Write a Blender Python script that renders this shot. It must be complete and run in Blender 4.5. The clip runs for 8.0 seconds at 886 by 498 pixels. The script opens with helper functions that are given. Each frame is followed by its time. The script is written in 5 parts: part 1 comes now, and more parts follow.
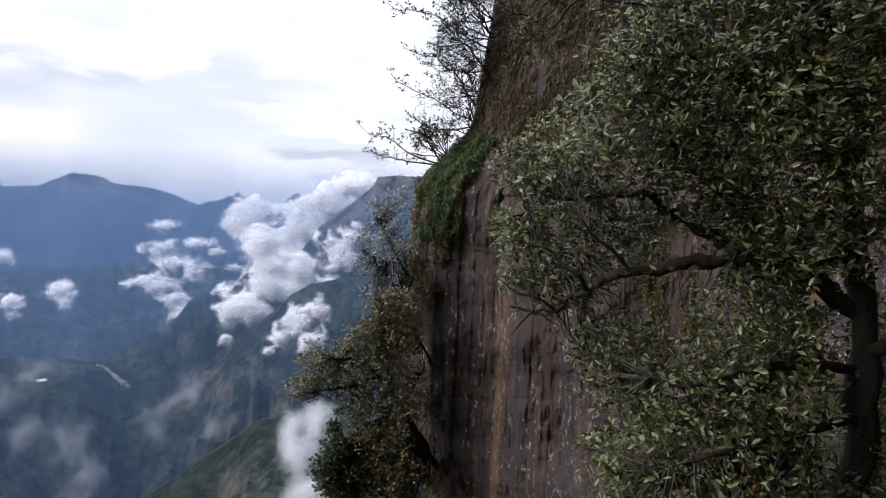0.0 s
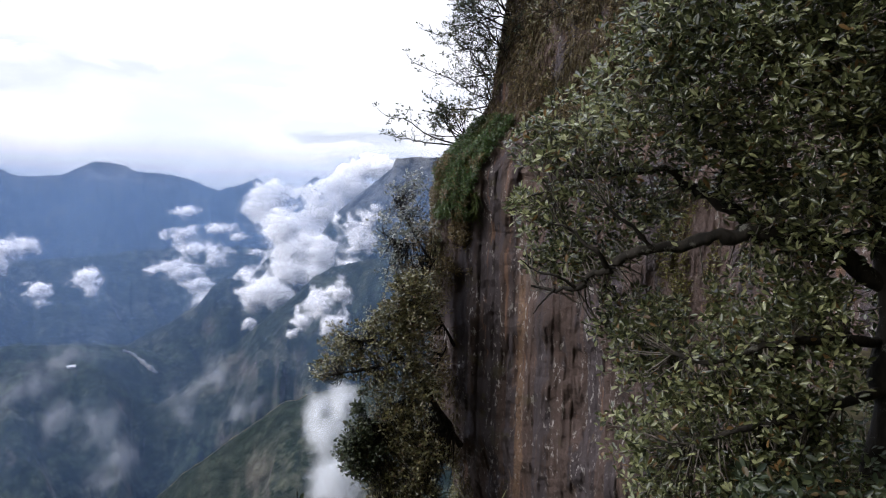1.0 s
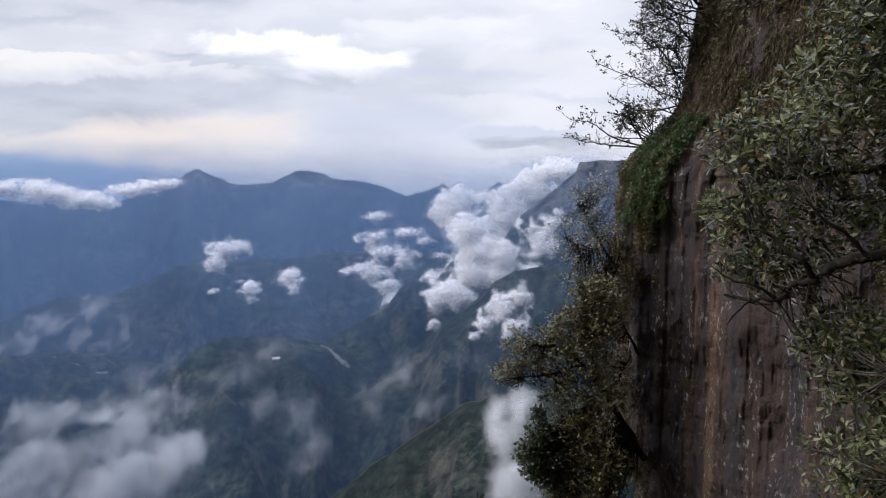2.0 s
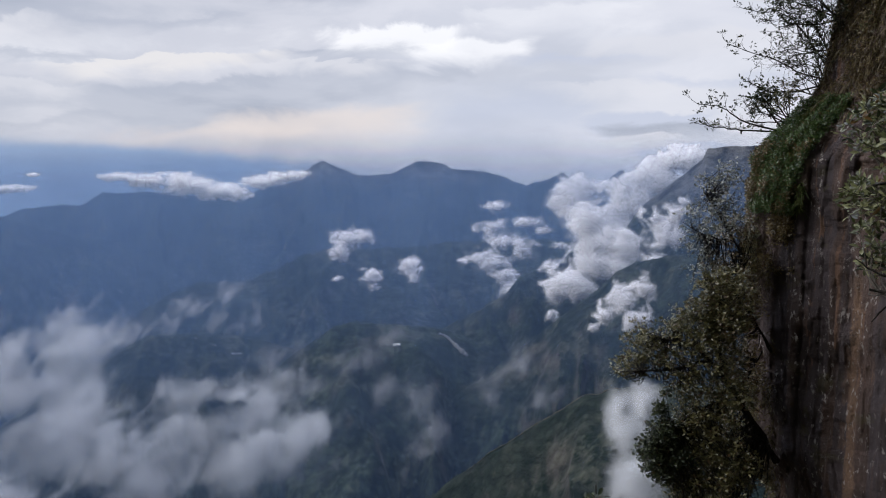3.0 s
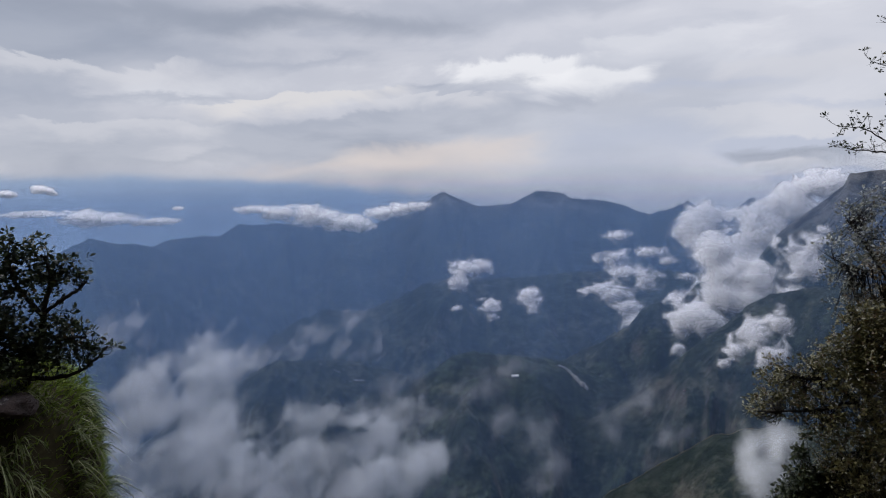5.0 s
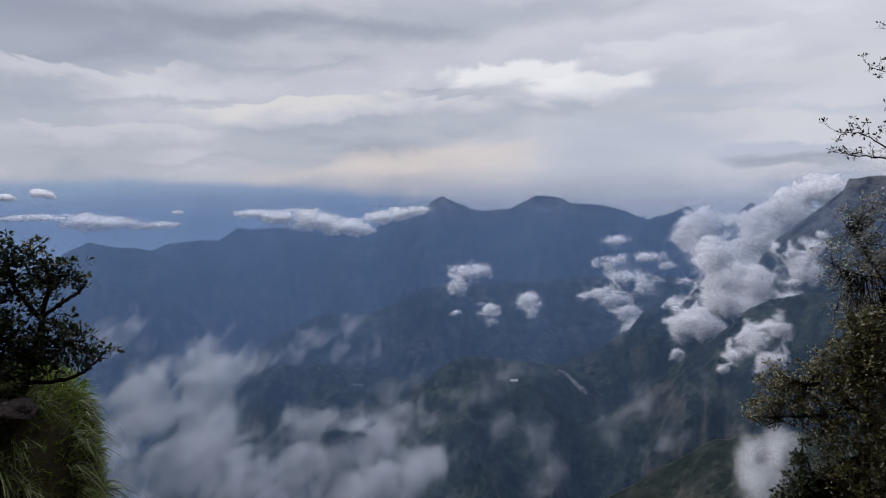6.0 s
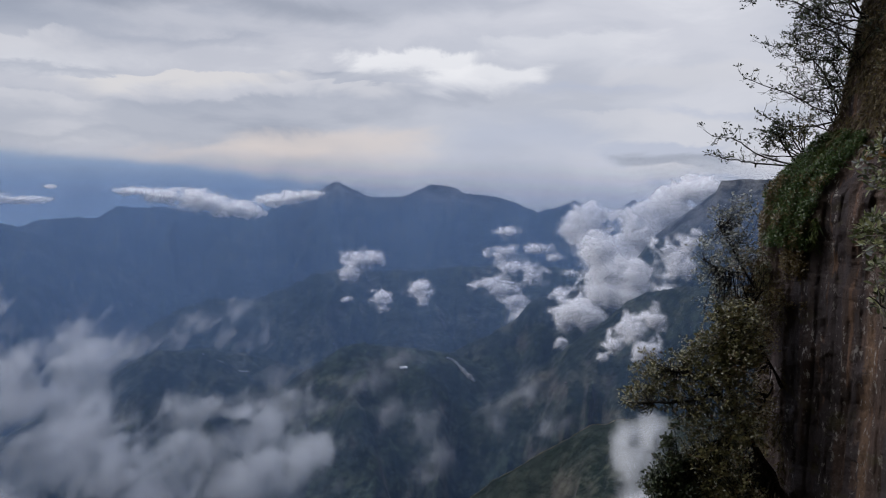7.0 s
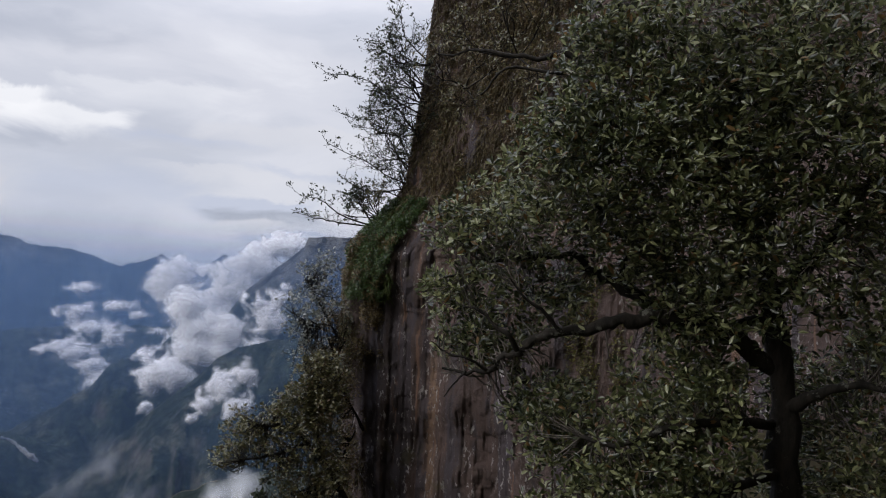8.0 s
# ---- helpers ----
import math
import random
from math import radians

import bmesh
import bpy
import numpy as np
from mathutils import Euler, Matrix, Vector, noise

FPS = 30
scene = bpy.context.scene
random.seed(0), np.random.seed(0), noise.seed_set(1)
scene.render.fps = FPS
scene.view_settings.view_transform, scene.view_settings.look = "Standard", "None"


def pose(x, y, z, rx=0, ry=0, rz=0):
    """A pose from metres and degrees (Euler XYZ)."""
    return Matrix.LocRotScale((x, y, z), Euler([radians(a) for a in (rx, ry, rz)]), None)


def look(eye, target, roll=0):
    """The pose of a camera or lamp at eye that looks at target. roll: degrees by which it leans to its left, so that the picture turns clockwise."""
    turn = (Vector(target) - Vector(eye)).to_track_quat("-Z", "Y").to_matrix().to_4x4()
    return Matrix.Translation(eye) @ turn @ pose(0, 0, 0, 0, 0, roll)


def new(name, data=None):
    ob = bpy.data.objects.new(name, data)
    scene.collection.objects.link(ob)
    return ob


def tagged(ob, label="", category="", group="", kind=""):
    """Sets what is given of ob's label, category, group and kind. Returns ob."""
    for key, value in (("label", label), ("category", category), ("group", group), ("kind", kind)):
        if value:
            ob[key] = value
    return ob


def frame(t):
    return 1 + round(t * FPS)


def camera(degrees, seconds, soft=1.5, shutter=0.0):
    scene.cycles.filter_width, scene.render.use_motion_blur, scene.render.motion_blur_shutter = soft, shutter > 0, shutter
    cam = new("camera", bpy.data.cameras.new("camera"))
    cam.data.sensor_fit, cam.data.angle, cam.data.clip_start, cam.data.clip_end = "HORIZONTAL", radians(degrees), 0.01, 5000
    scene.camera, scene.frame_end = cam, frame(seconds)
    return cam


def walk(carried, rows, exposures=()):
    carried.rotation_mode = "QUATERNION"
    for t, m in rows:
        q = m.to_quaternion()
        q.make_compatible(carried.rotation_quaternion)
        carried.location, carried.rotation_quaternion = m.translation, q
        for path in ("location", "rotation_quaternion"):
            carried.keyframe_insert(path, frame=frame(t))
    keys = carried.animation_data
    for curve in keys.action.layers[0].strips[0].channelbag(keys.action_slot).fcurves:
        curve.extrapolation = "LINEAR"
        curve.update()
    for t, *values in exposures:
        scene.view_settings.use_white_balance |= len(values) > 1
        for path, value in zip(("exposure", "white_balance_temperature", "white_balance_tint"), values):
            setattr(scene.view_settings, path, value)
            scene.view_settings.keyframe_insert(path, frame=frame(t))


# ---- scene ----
cam = camera(62.47, 8.0, soft=1.1)

PATH = [
    (0.0, pose(0, 0, 1.6, 85.09, -2.53, -2.42)),
    (0.2, pose(0, 0, 1.6, 83.50, -2.26, -4.47)),
    (0.5, pose(0, 0, 1.6, 81.42, -2.17, -4.47)),
    (1.0, pose(0, 0, 1.6, 83.54, -1.25, -0.99)),
    (1.5, pose(0, 0, 1.6, 85.14, -0.74, 6.51)),
    (2.0, pose(0, 0, 1.6, 83.71, -0.26, 13.20)),
    (2.2, pose(0, 0, 1.6, 83.35, -0.17, 15.33)),
    (3.5, pose(0, 0, 1.6, 83.31, 0.69, 26.05)),
    (4.0, pose(0, 0, 1.6, 84.12, 0.45, 28.97)),
    (4.5, pose(0, 0, 1.6, 85.10, 0.80, 30.50)),
    (4.7, pose(0, 0, 1.6, 85.21, 1.09, 31.01)),
    (5.8, pose(0, 0, 1.6, 85.74, 1.31, 32.60)),
    (6.0, pose(0, 0, 1.6, 85.77, 1.19, 31.64)),
    (6.5, pose(0, 0, 1.6, 85.29, 0.17, 28.08)),
    (7.0, pose(0, 0, 1.6, 84.77, -1.19, 23.45)),
    (7.5, pose(0, 0, 1.6, 83.85, -2.19, 15.38)),
    (7.7, pose(0, 0, 1.6, 85.06, -2.36, 5.77)),
    (7.9, pose(0, 0, 1.6, 89.09, -2.50, -3.77)),
    (8.0, pose(0, 0, 1.6, 90.13, -2.62, -7.79)),
]
EXPOSURES = [(0.0, 0.78), (0.5, 0.95), (1.0, 0.97), (1.5, 0.72), (2.2, 0.40), (3.5, 0.22), (4.5, 0.10), (6.0, -0.02), (7.0, 0.0), (7.6, 0.05), (8.0, 0.16)]
walk(cam, PATH, EXPOSURES)
EYE = Vector((0, 0, 1.6))
scene.cycles.transparent_max_bounces = 128

# ---- world and sun ----
SUN_AZ, SUN_EL = 118.0, 40.0     # degrees left of north (+y), and above the horizon
sun = new("sun", bpy.data.lights.new("sun", "SUN"))
sun.data.energy, sun.data.angle, sun.data.color = 1.9, radians(45), (1.0, 0.96, 0.9)
sun.matrix_world = look((0, 0, 0), (math.sin(radians(SUN_AZ)) * math.cos(radians(SUN_EL)), -math.cos(radians(SUN_AZ)) * math.cos(radians(SUN_EL)), -math.sin(radians(SUN_EL))))


class Nodes:
    """A short way to write node trees."""

    def __init__(self, tree):
        self.tree = tree
        tree.nodes.clear()

    def add(self, kind, ins=None, **props):
        n = self.tree.nodes.new(kind)
        if "operation" in props:
            n.operation = props["operation"]
        if "use_clamp" in props:
            n.use_clamp = props["use_clamp"]
        if "interpolation_type" in props:
            n.interpolation_type = props["interpolation_type"]
        if "data_type" in props:
            n.data_type, n.blend_type = props["data_type"], props["blend_type"]
        if "sky_type" in props:
            n.sky_type, n.sun_disc = props["sky_type"], props["sun_disc"]
            n.sun_elevation, n.sun_rotation = props["sun_elevation"], props["sun_rotation"]
        for key, value in (ins or {}).items():
            if isinstance(value, bpy.types.NodeSocket):
                self.tree.links.new(value, n.inputs[key])
            else:
                n.inputs[key].default_value = value
        return n

    def math(self, op, a, b=0.0, clamp=False):
        return self.add("ShaderNodeMath", {0: a, 1: b}, operation=op, use_clamp=clamp).outputs[0]

    def mix(self, fac, a, b, blend="MIX"):
        n = self.add("ShaderNodeMix", {"Factor": fac, 6: a, 7: b}, data_type="RGBA", blend_type=blend)
        return n.outputs[2]

    def ramp(self, fac, stops, smooth=True):
        n = self.add("ShaderNodeValToRGB", {"Fac": fac})
        n.color_ramp.interpolation = "EASE" if smooth else "LINEAR"
        e = n.color_ramp.elements
        while len(e) < len(stops):
            e.new(0.5)
        for el, (p, c) in zip(e, stops):
            el.position = p
            el.color = (c, c, c, 1) if isinstance(c, (int, float)) else (*c, 1)
        return n.outputs[0]

    def noise(self, vec, scale, detail=4.0, rough=0.55, dist=0.0):
        return self.add("ShaderNodeTexNoise", {"Vector": vec, "Scale": scale, "Detail": detail, "Roughness": rough, "Distortion": dist}).outputs["Fac"]

    def scaled(self, vec, s, move=(0, 0, 0)):
        return self.add("ShaderNodeMapping", {"Vector": vec, "Scale": s, "Location": move}).outputs[0]

    def step(self, value, lo, hi):
        n = self.add("ShaderNodeMapRange", {"Value": value, "From Min": lo, "From Max": hi}, interpolation_type="SMOOTHSTEP")
        return n.outputs[0]


def sky():
    world = bpy.data.worlds.new("sky")
    world.use_nodes = True
    scene.world = world
    k = Nodes(world.node_tree)
    way = k.add("ShaderNodeTexCoord").outputs["Generated"]
    xyz = k.add("ShaderNodeSeparateXYZ", {0: way})
    x, y, z = xyz.outputs
    clear = k.add("ShaderNodeTexSky", sky_type="NISHITA", sun_disc=False, sun_elevation=radians(SUN_EL), sun_rotation=radians(-SUN_AZ)).outputs[0]
    clear = k.mix(1.0, clear, (0.085, 0.085, 0.085, 1), "MULTIPLY")
    # the cloud deck: a soft grey veil with broad banks in it
    turn = k.math("ARCTAN2", x, y)
    left = k.math("MULTIPLY", turn, -57.2958)
    rise = k.math("MULTIPLY", z, 57.2958)
    deck = k.add("ShaderNodeCombineXYZ", {0: left, 1: rise, 2: 0.0}).outputs[0]
    broad = k.noise(k.scaled(deck, (0.030, 0.11, 1), (3.4, 1.9, 0)), 1.0, 3.0, 0.5, 0.25)
    fine = k.noise(k.scaled(deck, (0.085, 0.26, 1), (7.3, 4.4, 0)), 1.0, 7.0, 0.55, 0.3)
    both = k.math("ADD", k.math("MULTIPLY", broad, 0.62), k.math("MULTIPLY", fine, 0.38))
    cloud = k.ramp(both, [(0.38, (0.36, 0.395, 0.49)), (0.47, (0.46, 0.49, 0.58)), (0.55, (0.56, 0.58, 0.66)), (0.64, (0.70, 0.715, 0.78))])
    # brighter where the sun stands behind the deck, greyer towards the lowland
    glow = k.add("ShaderNodeVectorMath", {0: way, 1: (-0.20, 0.965, 0.17)}, operation="DOT_PRODUCT").outputs["Value"]
    cloud = k.mix(k.math("MULTIPLY", k.step(glow, 0.90, 1.0), 0.35), cloud, (0.78, 0.80, 0.88, 1))
    dull = k.math("MULTIPLY", k.step(left, 34.0, 62.0), k.step(rise, 5.0, 12.0))
    cloud = k.mix(k.math("MULTIPLY", dull, 0.55), cloud, (0.33, 0.37, 0.46, 1))
    # shelves of cloud: ragged bright tops that fade into grey undersides
    curl = k.add("ShaderNodeTexNoise", {"Vector": k.scaled(deck, (0.16, 0.34, 1), (2.2, 8.1, 0)), "Scale": 1.0, "Detail": 7.0, "Roughness": 0.58, "Distortion": 0.5}).outputs["Color"]
    curl = k.add("ShaderNodeSeparateXYZ", {0: curl}).outputs
    wave = k.add("ShaderNodeTexNoise", {"Vector": k.scaled(deck, (0.055, 0.12, 1), (5.5, 1.2, 0)), "Scale": 1.0, "Detail": 2.0, "Roughness": 0.5}).outputs["Fac"]
    E = k.math("ADD", k.math("ADD", rise, k.math("MULTIPLY", k.math("SUBTRACT", curl[0], 0.5), 3.4)), k.math("MULTIPLY", k.math("SUBTRACT", wave, 0.5), 3.0))
    U = k.math("ADD", left, k.math("MULTIPLY", k.math("SUBTRACT", curl[1], 0.5), 12.0))

    def shelf(under, az, el, wide, thick, colour, strength, slope=0.0, crisp=0.16):
        off = k.math("SUBTRACT", U, az)
        s = k.math("DIVIDE", k.math("SUBTRACT", k.math("ADD", k.math("MULTIPLY", off, slope), el), E), thick)
        m = k.math("MULTIPLY", k.step(s, 0.0, crisp), k.step(s, 1.0, 0.30))
        m = k.math("MULTIPLY", m, k.step(k.math("DIVIDE", k.math("ABSOLUTE", off), wide), 1.0, 0.45))
        return k.mix(k.math("MULTIPLY", m, strength), under, (*colour, 1))

    GREY, DIM, PALE, WHITE, CREAM, VEIL = (0.30, 0.335, 0.42), (0.40, 0.435, 0.53), (0.66, 0.67, 0.73), (0.90, 0.91, 0.95), (0.72, 0.655, 0.64), (0.47, 0.52, 0.66)
    for row in [(56, 14.5, 22, 3.6, GREY, 0.75, 0.03, 0.5), (40, 13.6, 15, 2.8, GREY, 0.7, -0.03, 0.5), (24, 15.0, 12, 2.6, DIM, 0.5, 0.0, 0.5),
                (58, 9.6, 11, 1.6, PALE, 0.7, 0.02), (57, 8.0, 13, 1.5, DIM, 0.7, 0.0, 0.4), (44, 10.2, 9, 1.5, DIM, 0.6, -0.04, 0.35),
                (43, 7.5, 10, 1.7, (0.72, 0.71, 0.73), 0.9, -0.06, 0.12), (41, 5.9, 10, 1.2, DIM, 0.75, -0.05, 0.3), (56, 5.6, 9, 1.6, PALE, 0.5, 0.0), (51, 3.6, 9, 1.2, DIM, 0.5, 0.0, 0.4),
                (33, 4.2, 10, 5.0, CREAM, 0.7, -0.06, 0.3), (40, 2.7, 10, 2.6, CREAM, 0.5, 0.0, 0.4), (32, 7.3, 6, 1.4, PALE, 0.7, -0.05), (30, 8.7, 7, 1.4, DIM, 0.8, -0.05, 0.4),
                (17, 6.6, 8.5, 7.6, VEIL, 0.72, 0.0, 0.5), (26, 10.4, 6.0, 3.2, WHITE, 0.8, 0.04, 0.14), (21.5, 9.3, 5.5, 3.0, WHITE, 0.7, 0.0, 0.16), (23, 7.0, 6, 1.6, DIM, 0.55, 0.0, 0.4),
                (14, 11.5, 9, 3.2, WHITE, 0.3, 0.02), (12, 8.0, 7, 1.5, VEIL, 0.5, 0.0, 0.4), (8.5, 5.4, 8, 1.6, PALE, 0.5, 0.03), (4, 9.5, 9, 3.0, PALE, 0.6, 0.0), (3, 6.0, 7, 1.4, VEIL, 0.45, 0.0, 0.4)]:
        cloud = shelf(cloud, *row)
    # grey flat banks over the flat-topped mountain
    for row in [(6.2, 3.5, 6.5, 3.0, VEIL, 0.8, -0.03, 0.15), (5.6, 2.7, 5.5, 2.2, GREY, 0.65, -0.05, 0.3), (8.6, 1.4, 5.0, 0.8, PALE, 0.6, -0.04, 0.2), (5.0, 0.9, 5.0, 1.0, VEIL, 0.7, -0.04, 0.2)]:
        cloud = shelf(cloud, *row)
    # a clear strip low over the plain, narrowing towards the range
    brim = k.math("ADD", k.math("MULTIPLY", k.step(left, 28.0, 56.0), 2.2), -0.6)
    low = k.step(k.math("SUBTRACT", k.math("ADD", k.math("MULTIPLY", E, 0.5), k.math("MULTIPLY", rise, 0.5)), brim), 0.55, -0.35)
    strip = k.math("MULTIPLY", low, k.math("ADD", k.math("MULTIPLY", k.step(left, 22.0, 40.0), 0.80), 0.12))
    air = k.mix(0.88, clear, k.ramp(k.math("MULTIPLY", k.math("ADD", rise, 5.0), 0.14), [(0.0, (0.25, 0.37, 0.57)), (0.55, (0.20, 0.32, 0.55)), (1.0, (0.26, 0.38, 0.60))]))
    colour = k.mix(strip, cloud, air)
    colour = k.mix(0.06, colour, clear)
    colour = k.mix(1.0, colour, (1.0, 0.99, 0.985, 1), "MULTIPLY")
    # an overcast sky is far brighter overhead than at its rim
    high = k.math("ADD", k.math("MULTIPLY", k.step(z, 0.22, 0.85), 3.0), 1.0)
    colour = k.add("ShaderNodeVectorMath", {0: colour, 1: k.add("ShaderNodeCombineXYZ", {0: high, 1: high, 2: high}).outputs[0]}, operation="MULTIPLY").outputs[0]
    k.add("ShaderNodeOutputWorld", {0: k.add("ShaderNodeBackground", {"Color": colour, "Strength": 1.0}).outputs[0]})


sky()

# ---- materials ----


def material(name, build):
    m = bpy.data.materials.new(name)
    m.use_nodes = True
    k = Nodes(m.node_tree)
    k.add("ShaderNodeOutputMaterial", {0: build(k)})
    return m


def surface(k, colour, rough, bump=None, strength=0.3, distance=0.05, spec=0.5, through_light=0.0):
    ins = {"Base Color": colour, "Roughness": rough, "Specular IOR Level": spec}
    if bump is not None:
        ins["Normal"] = k.add("ShaderNodeBump", {"Height": bump, "Strength": strength, "Distance": distance}).outputs[0]
    out = k.add("ShaderNodeBsdfPrincipled", ins).outputs[0]
    if through_light:
        glow = k.add("ShaderNodeBsdfTranslucent", {"Color": colour}).outputs[0]
        out = k.add("ShaderNodeMixShader", {0: through_light, 1: out, 2: glow}).outputs[0]
    return out


def leaf_material(name, dark, mid, light, dry, rough=0.30, share=0.05, spec=0.6, through_light=0.34):
    def build(k):
        island = k.add("ShaderNodeNewGeometry").outputs["Random Per Island"]
        at_ = k.add("ShaderNodeTexCoord").outputs["Object"]
        patch = k.noise(at_, 1.3, 3.0)
        both = k.math("ADD", k.math("MULTIPLY", island, 0.6), k.math("MULTIPLY", patch, 0.5))
        c = k.ramp(both, [(0.25, dark), (0.55, mid), (0.85, light)])
        old = k.math("GREATER_THAN", k.math("FRACT", k.math("MULTIPLY", island, 17.3)), 1.0 - share)
        c = k.mix(old, c, (*dry, 1))
        grain = k.noise(at_, 60.0, 2.0)
        return surface(k, c, rough, grain, 0.15, 0.004, spec, through_light)
    return material(name, build)


def bark_material(name, dark, light):
    def build(k):
        p = k.add("ShaderNodeTexCoord").outputs["Object"]
        a = k.noise(k.scaled(p, (14, 14, 4)), 1.0, 6.0, 0.65)
        lichen = k.step(k.noise(p, 7.0, 5.0, 0.7), 0.60, 0.68)
        c = k.ramp(a, [(0.3, dark), (0.7, light)])
        c = k.mix(k.math("MULTIPLY", lichen, 0.5), c, (0.22, 0.22, 0.19, 1))
        return surface(k, c, 0.9, a, 0.6, 0.02, 0.2)
    return material(name, build)


def rock_build(k):
    p = k.add("ShaderNodeTexCoord").outputs["Object"]
    tall = k.noise(k.scaled(p, (1.1, 1.1, 0.05)), 1.0, 5.0, 0.6, 0.2)
    thin = k.noise(k.scaled(p, (7.0, 7.0, 0.16)), 1.0, 5.0, 0.6, 0.2)
    mass = k.noise(p, 0.6, 8.0, 0.68)
    grit = k.noise(p, 14.0, 8.0, 0.75)
    mix = k.math("ADD", k.math("ADD", k.math("MULTIPLY", tall, 0.40), k.math("MULTIPLY", mass, 0.25)), k.math("ADD", k.math("MULTIPLY", thin, 0.15), k.math("MULTIPLY", grit, 0.20)))
    c = k.ramp(mix, [(0.38, (0.044, 0.035, 0.037)), (0.46, (0.086, 0.060, 0.054)), (0.54, (0.128, 0.088, 0.077)), (0.64, (0.21, 0.16, 0.14))])
    c = k.mix(k.math("MULTIPLY", k.step(k.noise(k.scaled(p, (1.9, 1.9, 0.04), (2.7, 5.5, 0)), 1.0, 5.0, 0.55), 0.51, 0.58), 0.75), c, (0.070, 0.060, 0.070, 1))
    c = k.mix(k.math("MULTIPLY", k.step(k.noise(k.scaled(p, (3.2, 3.2, 0.10), (4.2, 1.1, 0)), 1.0, 6.0, 0.6), 0.60, 0.67), 0.55), c, (0.27, 0.155, 0.10, 1))
    where = k.add("ShaderNodeSeparateXYZ", {0: p})
    stain = k.math("MULTIPLY", k.step(k.math("ADD", where.outputs[0], k.math("MULTIPLY", tall, 1.4)), 2.5, 1.6), 0.25)
    c = k.mix(stain, c, (0.085, 0.075, 0.085, 1))
    seam = k.math("ABSOLUTE", k.math("SUBTRACT", k.math("ADD", where.outputs[0], k.math("MULTIPLY", thin, 0.25)), 2.48))
    ore = k.math("MULTIPLY", k.math("MULTIPLY", k.step(seam, 0.13, 0.04), k.step(where.outputs[2], -0.6, -1.6)), k.step(grit, 0.30, 0.55))
    c = k.mix(k.math("MULTIPLY", ore, 0.8), c, (0.25, 0.155, 0.10, 1))
    spots = k.noise(k.scaled(p, (1.0, 1.0, 0.45), (1.3, 8.1, 0)), 9.0, 6.0, 0.7)
    pale = k.math("MULTIPLY", k.step(spots, 0.56, 0.63), k.step(k.noise(k.scaled(p, (2.2, 2.2, 0.3)), 1.0, 4.0, 0.6), 0.42, 0.60))
    c = k.mix(k.math("MULTIPLY", pale, 0.8), c, (0.48, 0.45, 0.43, 1))
    c = k.mix(k.math("MULTIPLY", k.step(k.noise(p, 0.9, 7.0, 0.68, 0.5), 0.58, 0.66), 0.45), c, (0.085, 0.078, 0.032, 1))
    h = k.math("ADD", k.math("MULTIPLY", grit, 0.8), k.math("MULTIPLY", thin, 0.6))
    return surface(k, c, 0.85, h, 1.0, 0.13, 0.3)


